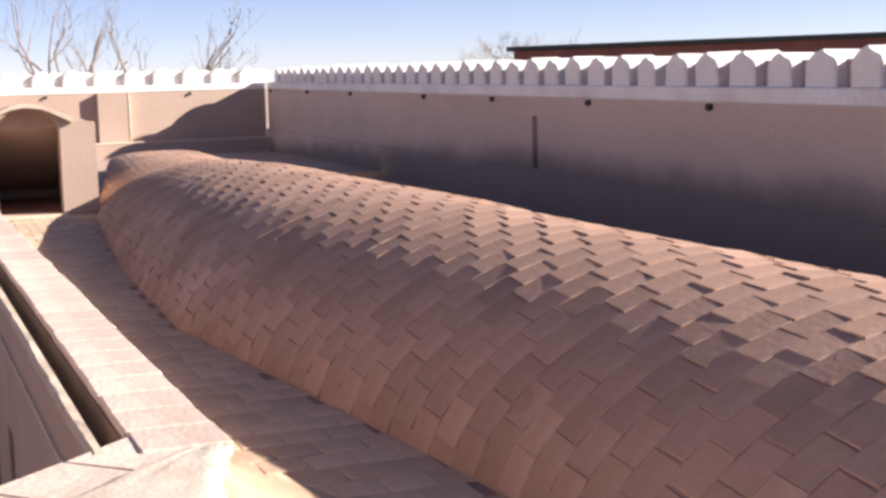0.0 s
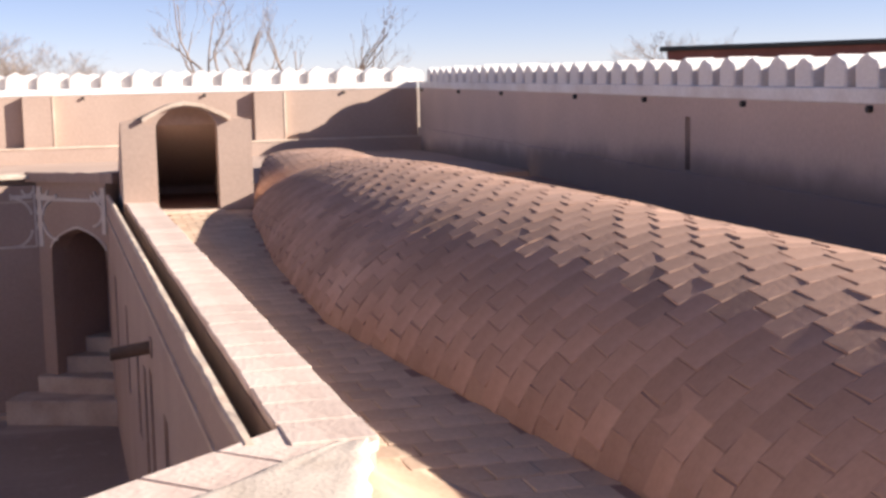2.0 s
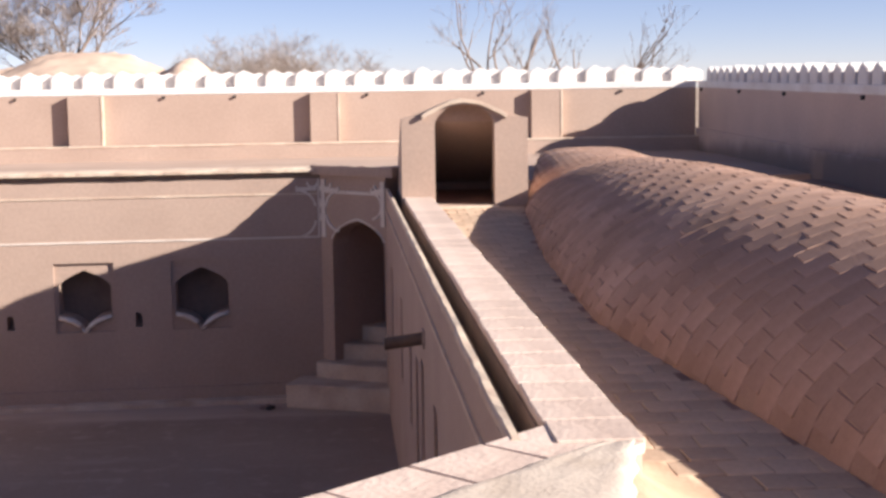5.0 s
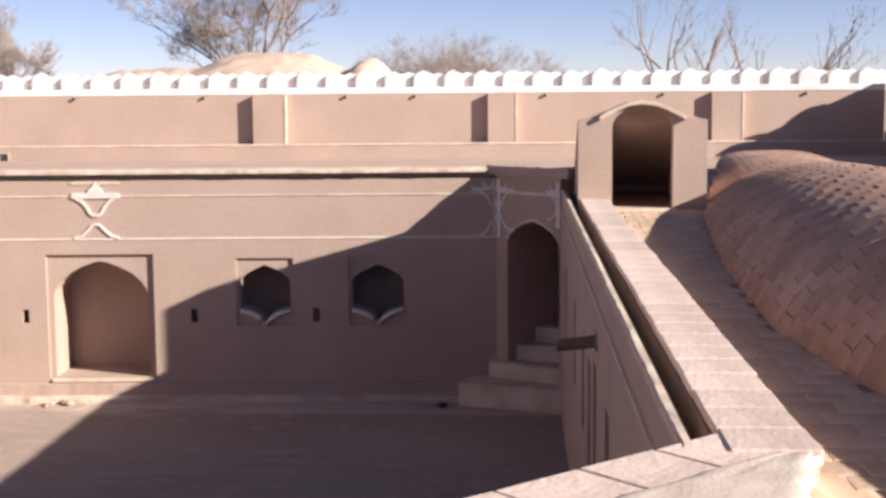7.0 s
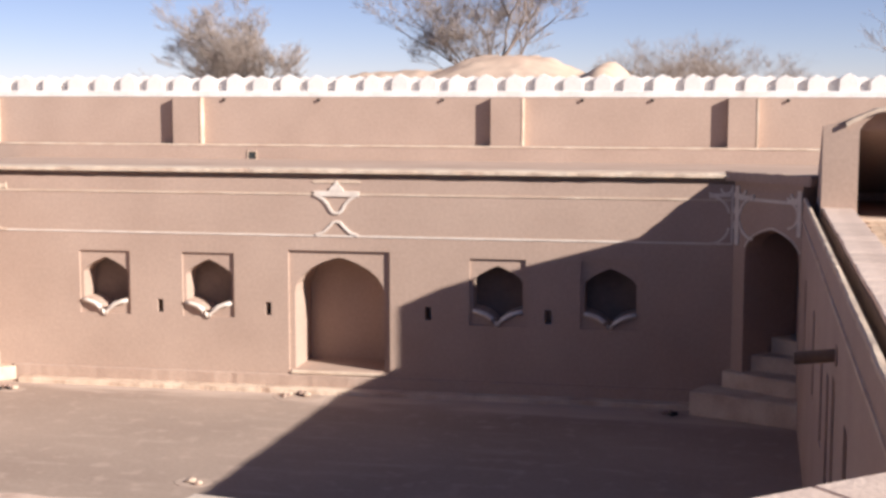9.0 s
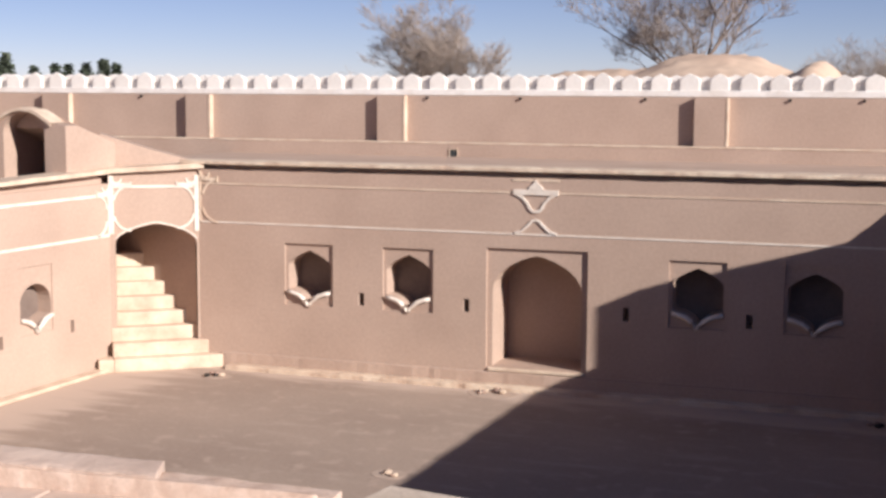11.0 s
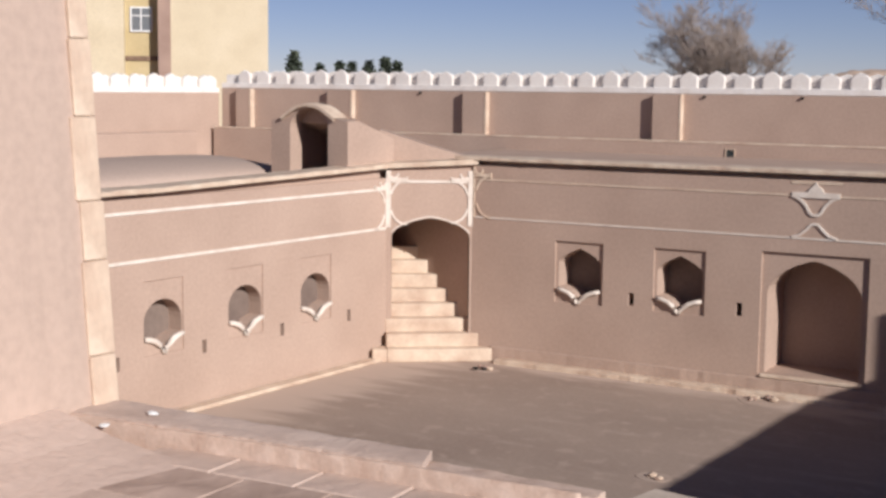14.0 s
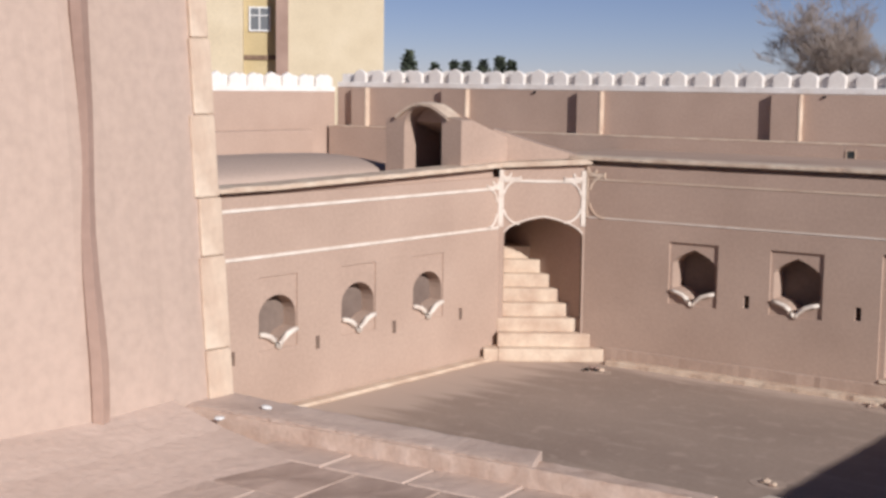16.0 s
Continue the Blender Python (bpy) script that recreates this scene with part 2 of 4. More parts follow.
def tube(bm, points, radius, sides=6):
    """A round bar along points; the radius may be a list."""
    rings = []
    pts = [Vector(p) for p in points]
    for i, p in enumerate(pts):
        d = (pts[min(i + 1, len(pts) - 1)] - pts[max(i - 1, 0)]).normalized()
        a = d.orthogonal().normalized()
        b = d.cross(a)
        r = radius[i] if isinstance(radius, (list, tuple)) else radius
        rings.append([bm.verts.new(p + r * (math.cos(2 * math.pi * k / sides) * a + math.sin(2 * math.pi * k / sides) * b)) for k in range(sides)])
    for r0, r1 in zip(rings, rings[1:]):
        for k in range(sides):
            bm.faces.new((r0[k], r0[(k + 1) % sides], r1[(k + 1) % sides], r1[k]))
    bm.faces.new(rings[0][::-1])
    bm.faces.new(rings[-1])
    return bm


def sheet(bm, outline, v, holes=()):
    """A plane facing -y at depth v with openings cut through it; each hole is (loop, depth, inner holes), its back closed by a sheet of its own
    unless its depth is negative, which leaves it open."""
    loops = [outline] + [h[0] for h in holes]
    edges = []
    for lp in loops:
        vs = [bm.verts.new((x, v, z)) for x, z in lp]
        edges += [bm.edges.new((vs[i], vs[(i + 1) % len(vs)])) for i in range(len(vs))]
    bmesh.ops.triangle_fill(bm, edges=edges, use_beauty=True)
    for lp, depth, inner in holes:
        d = abs(depth)
        a = [bm.verts.new((x, v, z)) for x, z in lp]
        b = [bm.verts.new((x, v + d, z)) for x, z in lp]
        for i in range(len(a)):
            j = (i + 1) % len(a)
            bm.faces.new((a[i], a[j], b[j], b[i]))
        if depth > 0:
            sheet(bm, lp, v + d, inner)


def wall_mesh(u0, u1, z0, z1, thick, holes):
    """A solid wall from u0 to u1 facing -y with recesses and openings in its face."""
    bm = bmesh.new()
    rect = [(u0, z0), (u1, z0), (u1, z1), (u0, z1)]
    sheet(bm, rect, 0, holes)
    through_holes = [(h[0][::-1], 0, ()) for h in holes if h[1] < 0]
    loops = [rect] + [h[0] for h in through_holes]
    edges = []
    for lp in loops:
        vs = [bm.verts.new((x, thick, z)) for x, z in lp]
        edges += [bm.edges.new((vs[i], vs[(i + 1) % len(vs)])) for i in range(len(vs))]
    bmesh.ops.triangle_fill(bm, edges=edges, use_beauty=True)
    for i in range(4):
        (xa, za), (xb, zb) = rect[i], rect[(i + 1) % 4]
        bm.faces.new([bm.verts.new(p) for p in ((xa, 0, za), (xb, 0, zb), (xb, thick, zb), (xa, thick, za))])
    bmesh.ops.remove_doubles(bm, verts=bm.verts, dist=0.0005)
    return bm


def rect_loop(x0, x1, z0, z1):
    return [(x0, z0), (x1, z0), (x1, z1), (x0, z1)]


def star_window(c, half, z0, z1):
    """A window with a pointed arch above and a cusped point below."""
    zs, zt = z0 + 0.26 * (z1 - z0), z0 + 0.72 * (z1 - z0)
    low = [(c, z0), (c + 0.07 * half, z0 + 0.06), (c + 0.22 * half, z0 + 0.13), (c + 0.45 * half, z0 + 0.195), (c + 0.73 * half, z0 + 0.235), (c + half, zs)]
    top = [(c + half, zt), (c + 0.93 * half, zt + 0.055), (c + 0.72 * half, zt + 0.13), (c + 0.40 * half, zt + 0.205), (c + 0.12 * half, z1 - 0.02)]
    right = low + top
    left = [(2 * c - x, z) for x, z in right[::-1]]
    return right + [(c, z1)] + left[:-1]


def round_window(c, half, z0, z1):
    """A window with a round arch above and a pointed bowl below."""
    zt = z1 - half * 0.85
    low = [(c, z0), (c + 0.08 * half, z0 + 0.07), (c + 0.24 * half, z0 + 0.14), (c + 0.48 * half, z0 + 0.21), (c + 0.76 * half, z0 + 0.25), (c + half, z0 + 0.27)]
    arc = [(c + half * math.cos(a), zt + 0.85 * half * math.sin(a)) for a in [math.pi * k / 12 for k in range(1, 6)]]
    right = low + [(c + half, zt)] + arc
    left = [(2 * c - x, z) for x, z in right[::-1]]
    return right + [(c, z1)] + left[:-1]


def arch(c, half, z0, spring, top):
    """A door opening with a low pointed arch."""
    k = [(1.0, 0.0), (0.97, 0.24), (0.86, 0.46), (0.66, 0.68), (0.38, 0.86), (0.12, 0.975)]
    right = [(c + half * a, spring + (top - spring) * b) for a, b in k]
    left = [(2 * c - x, z) for x, z in right[::-1]]
    return [(c - half, z0), (c + half, z0)] + right + [(c, top)] + left


def merlon_mesh(w, h, d, pointed=0.5):
    """One rounded, slightly pointed merlon; it stands on z = 0 and faces -y."""
    half = w / 2
    sh = h * (1 - 0.42)
    k = [(1.0, 0.0), (0.94, 0.28), (0.77, 0.54 - 0.04 * pointed), (0.48, 0.79 - 0.1 * pointed), (0.19, 0.95 - 0.09 * pointed)]
    right = [(half * a, sh + (h - sh) * b) for a, b in k]
    outline = [(-half, 0), (half, 0)] + right + [(0, h)] + [(-x, z) for x, z in right[::-1]]
    bm = prism(bmesh.new(), outline, 0, d)
    bmesh.ops.bevel(bm, geom=[e for e in bm.edges if abs(e.verts[0].co.y - e.verts[1].co.y) < 1e-6], offset=0.018, segments=1, affect="EDGES")
    return mesh_of("merlon", bm, LIME)


def frame_at(x, y, z, ux, uy):
    """A wall's own frame: x along the wall towards (ux, uy), y into the wall."""
    return Matrix.Translation((x, y, z)) @ Matrix.Rotation(math.atan2(uy, ux), 4, "Z")


# ---- the large structure ----
NORTH = frame_at(0, 22.7, 0, 1, 0.06)
WEST = frame_at(-15.3, 0, 0, 0, 1)
EAST = frame_at(0.335, 21.6, 0, 0.295, -15.54)
SOUTH = frame_at(0, 4.95, 0, -1, 0)
NW_A, NW_B = Vector((-15.3, 20.95)), Vector((-13.93, 21.87))
NE_A, NE_B = Vector((-0.73, 22.66)), Vector((0.335, 21.6))
SE_A, SE_B = Vector((0.63, 6.06)), Vector((-0.55, 4.95))
OUT = Matrix.Translation((0, 0, 5.2)) @ Matrix.Scale(1.1, 4) @ Matrix.Translation((0, 0, -5.2))
UPPER_N = OUT @ frame_at(0, 30.0, 0, 1, 0.06)
UPPER_W = OUT @ frame_at(-26.5, 0, 0, 0, 1)
UPPER_E = OUT @ frame_at(7.53, 30.4, 0, -0.0314, -1) @ Matrix.Rotation(radians(0.5), 4, "Y")

def ragged(u0, u1, v0, v1, z0, z1, n, amount, seed):
    """A long bar whose top and front edges are worn and uneven."""
    bm = bmesh.new()
    rows = []
    for k in range(n + 1):
        u = u0 + (u1 - u0) * k / n
        a = amount * noise.noise((u * 2.3, seed, 0.5)) + 0.6 * amount * noise.noise((u * 9.0, seed, 4.5))
        b = amount * noise.noise((u * 3.1, seed + 7, 0.5)) + 0.5 * amount * noise.noise((u * 11.0, seed, 9.5))
        rows.append([bm.verts.new(p) for p in ((u, v0 + b, z0), (u, v0 + b, z1 - 0.012 + a), (u, v0 + b + 0.015, z1 + a), (u, v1, z1), (u, v1, z0))])
    for r0, r1 in zip(rows, rows[1:]):
        for i in range(5):
            bm.faces.new((r0[i], r0[(i + 1) % 5], r1[(i + 1) % 5], r1[i]))
    bm.faces.new(rows[0])
    bm.faces.new(rows[-1])
    return bm


ground = finish("ground", boxes((-900, 900, -500, 1500, -0.6, -0.3)), EARTH)
tagged(ground, "dry bare earth round the fort", "ground", kind="structure")

bm = bmesh.new()
slab_poly(bm, [(-15.4, 4.9), (0.7, 4.9), (0.7, 6), (0.5, 22.8), (-0.7, 22.8), (-14, 22), (-15.4, 21)], -0.3, 0.0)
floor = tagged(finish("floor", bm, FLOOR), "trodden grey-brown clay floor of the courtyard", "floor", kind="structure")

# north wall of the courtyard: four star windows, one deep niche, small vents
holes = []
for c, half in ((-11.71, 0.45), (-9.77, 0.45), (-4.62, 0.45), (-2.72, 0.46)):
    holes.append((rect_loop(c - half - 0.03, c + half + 0.03, 1.26, 2.40), 0.045, [(star_window(c, half * 0.94, 1.29, 2.28), 1.0, ())]))
holes.append((rect_loop(-8.30, -6.49, 0.36, 2.48), 0.055, [(arch(-7.40, 0.80, 0.38, 1.72, 2.36), 1.0, ())]))
for u in (-10.67, -8.67, -5.82, -3.76):
    holes.append((rect_loop(u - 0.055, u + 0.055, 1.32, 1.55), 0.25, ()))
NORTH_WINDOWS = ((-11.71, 0.45), (-9.77, 0.45), (-4.62, 0.45), (-2.72, 0.46))
wall_north = finish("wall_north", wall_mesh(-13.95, -0.72, 0.0, 3.72, 1.2, holes), MUD, None, NORTH)
tagged(wall_north, "pink-brown mud plastered courtyard wall with star windows and a deep niche", "wall", kind="structure")
part("plinth", ragged(-13.5, -0.75, -0.045, -0.002, 0.0, 0.29, 120, 0.012, 5), MUD, wall_north, "low plastered plinth along the foot of the wall")
part("kerb", ragged(-13.3, -1.3, -0.27, -0.048, 0.0, 0.085, 160, 0.02, 6), EDGE, wall_north, "worn pale kerb at the foot of the plinth")
part("niche_sill", boxes((-8.26, -6.52, -0.04, 0.04, 0.30, 0.362), bevel=0.012), EDGE, wall_north)
part("coping", ragged(-14.3, -0.3, -0.10, 0.55, 3.825, 3.89, 160, 0.018, 2), EDGE, wall_north, "pale worn overhanging coping")
part("cornice", boxes((-14.1, -0.6, 0.16, 0.5, 3.721, 3.824)), MUD, wall_north)
for z in (3.46, 2.74):
    part("moulding", boxes((-13.9, -0.75, -0.012, 0.0, z - 0.014, z + 0.014)), STUCCO if z < 3 else EDGE, wall_north, "thin raised stucco line")

# west wall
holes = []
for c in (15.08, 16.98, 18.84, 13.2, 11.3, 9.4):
    holes.append((rect_loop(c - 0.43, c + 0.43, 1.0, 2.17), 0.025, [(round_window(c, 0.41, 1.03, 1.86), 0.8, ())]))
for u in (15.98, 17.91, 19.8, 14.1, 12.2):
    holes.append((rect_loop(u - 0.05, u + 0.05, 0.86, 1.08), 0.2, ()))
wall_west = finish("wall_west", wall_mesh(4.9, 20.95, 0.0, 3.46, 1.2, holes), MUD, None, WEST)
tagged(wall_west, "sunlit pink mud plastered courtyard wall with round-headed windows", "wall", kind="structure")
part("plinth", boxes((4.95, 20.6, -0.26, -0.002, 0.0, 0.07), bevel=0.02), EDGE, wall_west, "low pale plinth in the sun")
part("coping", ragged(4.9, 14.99, -0.10, 0.5, 3.535, 3.61, 100, 0.016, 3), EDGE, wall_west)
part("cornice", boxes((4.9, 14.99, 0.10, 0.5, 3.461, 3.534)), MUD, wall_west)
RISE = pose(15.0, 0, 0, 0, -1.1, 0) @ pose(-15.0, 0, 0)
part("coping", ragged(15.0, 20.98, -0.10, 0.5, 3.535, 3.61, 60, 0.016, 4), EDGE, wall_west, "pale worn coping that rises to the corner", RISE)
part("cornice", boxes((15.0, 20.94, 0.10, 0.5, 3.30, 3.534)), MUD, wall_west, "", RISE)
for z in (3.25, 2.50):
    part("moulding", boxes((4.9, 20.93, -0.02, 0.0, z - 0.025, z + 0.025)), STUCCO, wall_west, "thin raised white stucco line")

# east wall, seen along its length
holes = []
for u, z0, z1 in ((2.1, 1.55, 2.6), (4.95, 1.55, 2.6), (7.0, 1.5, 2.5), (8.2, 0.9, 2.5), (9.1, 1.5, 2.65), (10.8, 1.5, 2.6), (12.4, 1.5, 2.6)):
    holes.append((rect_loop(u - 0.22, u + 0.22, z0, z1), 0.55, ()))
wall_east = finish("wall_east", wall_mesh(0.0, 15.55, 0.0, 3.30, 0.19, holes), MUD, None, EAST)
tagged(wall_east, "shaded mud plastered courtyard wall with tall narrow recesses", "wall", kind="structure")
part("gutter_side", boxes((0.0, 15.56, 0.003, 0.05, 3.301, 3.545)), MUD, wall_east)
part("lip", ragged(0.0, 15.58, 0.0, 0.055, 3.546, 3.60, 150, 0.011, 1), EDGE, wall_east, "thin worn plaster lip of the gutter")
for z in (3.27,):
    part("moulding", boxes((0.02, 15.5, -0.016, 0.0, z - 0.018, z + 0.018)), EDGE, wall_east)

# corner walls with stair arches
def corner_wall(name, a, b, top, label, opening, spring, top_z):
    d = b - a
    n = d.length
    m = frame_at(a.x, a.y, 0, d.x, d.y)
    c0, c1 = opening
    hole = arch((c0 + c1) / 2, (c1 - c0) / 2, 0.02, spring, top_z)
    ob = finish(name, wall_mesh(0, n, 0.0, top, 0.35, [(hole, -0.35, ())]), MUD, None, m)
    tagged(ob, label, "wall", kind="structure")
    return ob, m, n


wall_nw, M_NW, L_NW = corner_wall("wall_northwest", NW_A, NW_B, 3.62, "slanted corner wall with a stair arch framed in white stucco", (0.10, 1.60), 2.32, 2.70)
part("coping", prism(bmesh.new(), [(-0.12, 3.645), (L_NW + 0.1, 3.745), (L_NW + 0.1, 3.84), (-0.12, 3.735)], -0.12, 0.5), EDGE, wall_nw)
part("cornice", prism(bmesh.new(), [(0, 3.621), (L_NW, 3.621), (L_NW, 3.742), (0, 3.65)], 0.02, 0.4), MUD, wall_nw)
wall_ne, M_NE, L_NE = corner_wall("wall_northeast", NE_A, NE_B, 3.62, "shaded slanted corner wall with a stair arch framed in stucco", (0.27, 1.47), 2.62, 3.04)
part("coping", ragged(-0.1, L_NE + 0.25, -0.12, 0.6, 3.78, 3.94, 30, 0.02, 9), MUD, wall_ne, "thick worn mud coping over the corner")
part("cornice", boxes((0, L_NE, 0.0, 0.4, 3.621, 3.779)), MUD, wall_ne)


def staircase(name, m, width, count, rise, run, label, lead, cut_left, cut_right, first, inner, back):
    """Steps that climb away along the local y axis, the lowest ones standing out into the courtyard; each is cut shorter on one side than the last."""
    top = new(name)
    top.matrix_basis = m
    tagged(top, label, "stairs", kind="structure")
    for i in range(count):
        y0 = (i - lead) * run
        x0, x1 = -first[0] + cut_left * i, width + first[1] - cut_right * i
        deep = y0 + run + 0.15 if i < count - 1 else back
        part("step", boxes((x0, x1, y0, deep, 0.0 if i < 3 else (i - 1) * rise, (i + 1) * rise), bevel=0.014), EDGE, top)
    part("passage_wall", boxes((inner[0] - 0.25, inner[0], 0.36, back, 0.0, 3.45)), MUD, top)
    part("passage_wall", boxes((inner[1], inner[1] + 0.25, 0.36, back, 0.0, 3.45)), MUD, top)
    # End and ceiling take the darker copy, so deep shade is in their colour.
    part("passage_end", boxes((inner[0] - 0.25, inner[1] + 0.25, back, back + 0.25, 0.0, 3.45)), MUD_DARK_SHADE, top)
    part("passage_ceiling", boxes((inner[0] - 0.2, inner[1] + 0.2, 0.36, back + 0.2, 3.02, 3.2)), MUD_DARK_SHADE, top)
    return top


stair_nw = staircase("stair_northwest", M_NW @ pose(0.12, 0, 0, 0, 0, 6), 1.46, 8, 0.25, 0.26, "worn sunlit mud brick steps climbing through the corner arch", 2, 0.0, 0.17, (0.12, 0.42), (-0.03, 1.52), 3.2)
part("step", boxes((-0.40, -0.121, -0.515, -0.06, 0.0, 0.245), bevel=0.014), EDGE, stair_nw)
bm = slab_poly(bmesh.new(), [(1.47, 0.02), (1.515, 0.36), (1.515, 3.19), (-0.02, 3.19), (-0.02, 2.24)], 0.0, 3.01)
part("turning_wall", bm, MUD, stair_nw, "plastered inner wall that turns with the steps")
# north-east stairs: four wide steps that lie across the corner and narrow towards the arch
stair_ne = tagged(new("stair_northeast"), "shaded mud brick steps climbing through the corner arch", "stairs", kind="structure")
for z, a, b in ((0.40, (-1.35, 21.99), (0.40, 21.33)), (0.66, (-0.86, 22.47), (0.41, 21.76)), (0.92, (-0.42, 22.62), (0.60, 22.29)), (1.18, (-0.11, 22.95), (0.80, 22.33))):
    bm = slab_poly(bmesh.new(), [a, b, (b[0] + 0.25, b[1] + 0.9), (a[0] + 0.25, a[1] + 0.62)], 0.0, z)
    bmesh.ops.bevel(bm, geom=bm.edges[:], offset=0.018, segments=1, affect="EDGES")
    part("step", bm, EDGE, stair_ne)
# Here too the end and ceiling are coloured darker for shade.
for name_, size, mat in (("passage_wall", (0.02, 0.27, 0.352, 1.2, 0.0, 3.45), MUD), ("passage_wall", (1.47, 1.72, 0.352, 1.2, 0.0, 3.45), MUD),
                         ("passage_end", (-0.1, 1.8, 1.2, 1.45, 0.0, 3.45), MUD_DARK_SHADE), ("passage_ceiling", (0.05, 1.7, 0.352, 1.19, 3.06, 3.2), MUD_DARK_SHADE)):
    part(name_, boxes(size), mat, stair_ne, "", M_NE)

# south wall below the terrace and the slanted south-east corner
wall_south = finish("wall_south", boxes((0.5, 15.4, 0.0, 0.3, 0.0, 3.30)), MUD, None, SOUTH)
tagged(wall_south, "mud plastered courtyard wall below the terrace", "wall", kind="structure")
d = SE_B - SE_A
M_SE = frame_at(SE_A.x, SE_A.y, 0, d.x, d.y)
wall_se = finish("wall_southeast", boxes((0, d.length, 0.0, 0.3, 0.0, 3.44)), MUD, None, M_SE)
tagged(wall_se, "slanted mud plastered corner wall below the terrace", "wall", kind="structure")

# roofs
roof_north = finish("roof_north", boxes((-18.4, 8.6, 0.56, 10.8, 3.2, 3.56)), MUD, None, NORTH)
part("lower_roof", boxes((-29.4, -18.401, 0.56, 10.8, 2.6, 2.9)), MUD, roof_north)
tagged(roof_north, "flat mud roof behind the coping", "roof", kind="structure")
bm = slab_poly(bmesh.new(), [(-21.6, -8), (-15.8, -8), (-15.8, 21.2), (-14.6, 22.3), (-21.6, 22.1)], 3.0, 3.44)
roof_west = tagged(finish("roof_west", bm, MUD), "flat mud roof of the west range", "roof", kind="structure")
part("lower_roof", boxes((-29.3, -21.601, -8, 22.1, 2.6, 2.9)), MUD, roof_west)
bm = bmesh.new()
rows = [(-6.0, 1.0, 7.6), (4.0, 0.88, 7.8), (23.1, 0.55, 8.4)]
grid = []
for y, xa, xb in rows:
    z = 3.17 + 0.0178 * max(0, y - 4)
    grid.append([bm.verts.new(p) for p in ((xa, y, 3.0), (xb, y, 3.0), (xb, y, z), (xa, y, z))])
for p, q in zip(grid, grid[1:]):
    for i in range(4):
        bm.faces.new((p[i], p[(i + 1) % 4], q[(i + 1) % 4], q[i]))
bm.faces.new(grid[0][::-1])
bm.faces.new(grid[-1])
bmesh.ops.recalc_face_normals(bm, faces=bm.faces)
roof_east = tagged(finish("roof_east", bm, MORTAR), "mortar bed of the roof path beside the vault", "roof", kind="structure")
bm = slab_poly(bmesh.new(), [(-15.3, -8), (0.98, -8), (0.98, 5.6), (0.55, 5.75), (-0.45, 4.64), (-15.3, 4.64)], 3.0, 3.43)
terrace = tagged(finish("terrace", bm, SLAB), "roof terrace of the south range", "terrace", kind="structure")


# ---- upper walls with merlons ----
merlon_n = merlon_mesh(0.43, 0.37, 0.11, 0.8)
merlon_rear = merlon_mesh(0.50, 0.34, 0.20, 0.8)
merlon_e = merlon_mesh(0.40, 0.33, 0.40, 0.9)


def upper_wall(name, m, u0, u1, z0, z1, mesh, pitch, start, label, depth=0.52, holes=(), band=0.145, back=LIME, rear=0.17, second=None):
    """A parapet wall with a white band and merlons; a second row may stand close behind, in the gaps of the first."""
    ob = finish(name, wall_mesh(u0, u1, z0, z1, depth, holes), MUD, None, m)
    tagged(ob, label, "wall", kind="structure")
    part("merlon_base", boxes((u0, u1, -0.015, depth + 0.015, z1 + 0.001, z1 + band), bevel=0.012), LIME, ob, "white limewashed band under the merlons")
    part("merlon_back", boxes((u0 + 0.02, u1 - 0.02, rear, 0.42, z1 + band - 0.02, z1 + band + 0.23), bevel=0.02), back, ob, "recessed plaster face between the merlons")
    u = start
    while u < u1 - 0.25:
        piece("merlon", mesh, ob, pose(u, 0.05 + random.uniform(-0.01, 0.01), z1 + band - 0.012, random.uniform(-1.5, 1.5), random.uniform(-2, 2), random.uniform(-2.5, 2.5))
              @ Matrix.Diagonal((random.uniform(0.94, 1.05), 1, random.uniform(0.93, 1.06), 1)))
        if second:
            piece("merlon", second, ob, pose(u + pitch / 2, 0.165, z1 + band - 0.012, 0, random.uniform(-2, 2), random.uniform(-2, 2)) @ Matrix.Diagonal((random.uniform(0.95, 1.05), 1, random.uniform(0.92, 1.03), 1)))
        u += pitch
    return ob


upper_north = upper_wall("upper_wall_north", UPPER_N, -26.5, 7.5, 2.7, 5.09, merlon_n, 0.645, -25.755, "mud plastered parapet wall with white rounded merlons and buttresses", second=merlon_rear)
part("bench", boxes((-26.45, 7.45, -0.45, -0.003, 2.7, 4.03), bevel=0.02), MUD, upper_north, "low plastered bench along the foot of the parapet")
part("bench_edge", ragged(-26.45, 7.45, -0.46, -0.38, 4.0, 4.036, 200, 0.008, 12), EDGE, upper_north, "pale worn edge of the bench")
BUTTS = ((-16.85, -16.16), (-12.32, -11.61), (-5.71, -4.97), (-1.12, -0.46), (3.24, 3.95), (-20.55, -19.75), (-23.3, -22.75))
for a, b in [(1.115 * p, 1.115 * q) for p, q in BUTTS]:
    bm = bmesh.new()
    box(bm, a + 0.11, b, -0.165, -0.003, 4.031, 5.085)
    part("buttress", bm, MUD, upper_north)
    # Paler strip puts the sunlight on the east side into the colour.
    part("buttress_lit_edge", boxes((b - 0.03, b + 0.012, -0.175, -0.001, 4.032, 5.08)), EDGE, upper_north, "pale strip painting the sunlit side of a buttress")
holes = [(rect_loop(15.17, 15.33, 4.22, 4.86), 0.2, ())]
upper_east = upper_wall("upper_wall_east", UPPER_E, 0.0, 37.0, 3.0, 5.09, merlon_e, 0.598, 0.682, "shaded mud plastered parapet wall with white pointed merlons", holes=holes, back=MUD, rear=0.18)
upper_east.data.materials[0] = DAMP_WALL
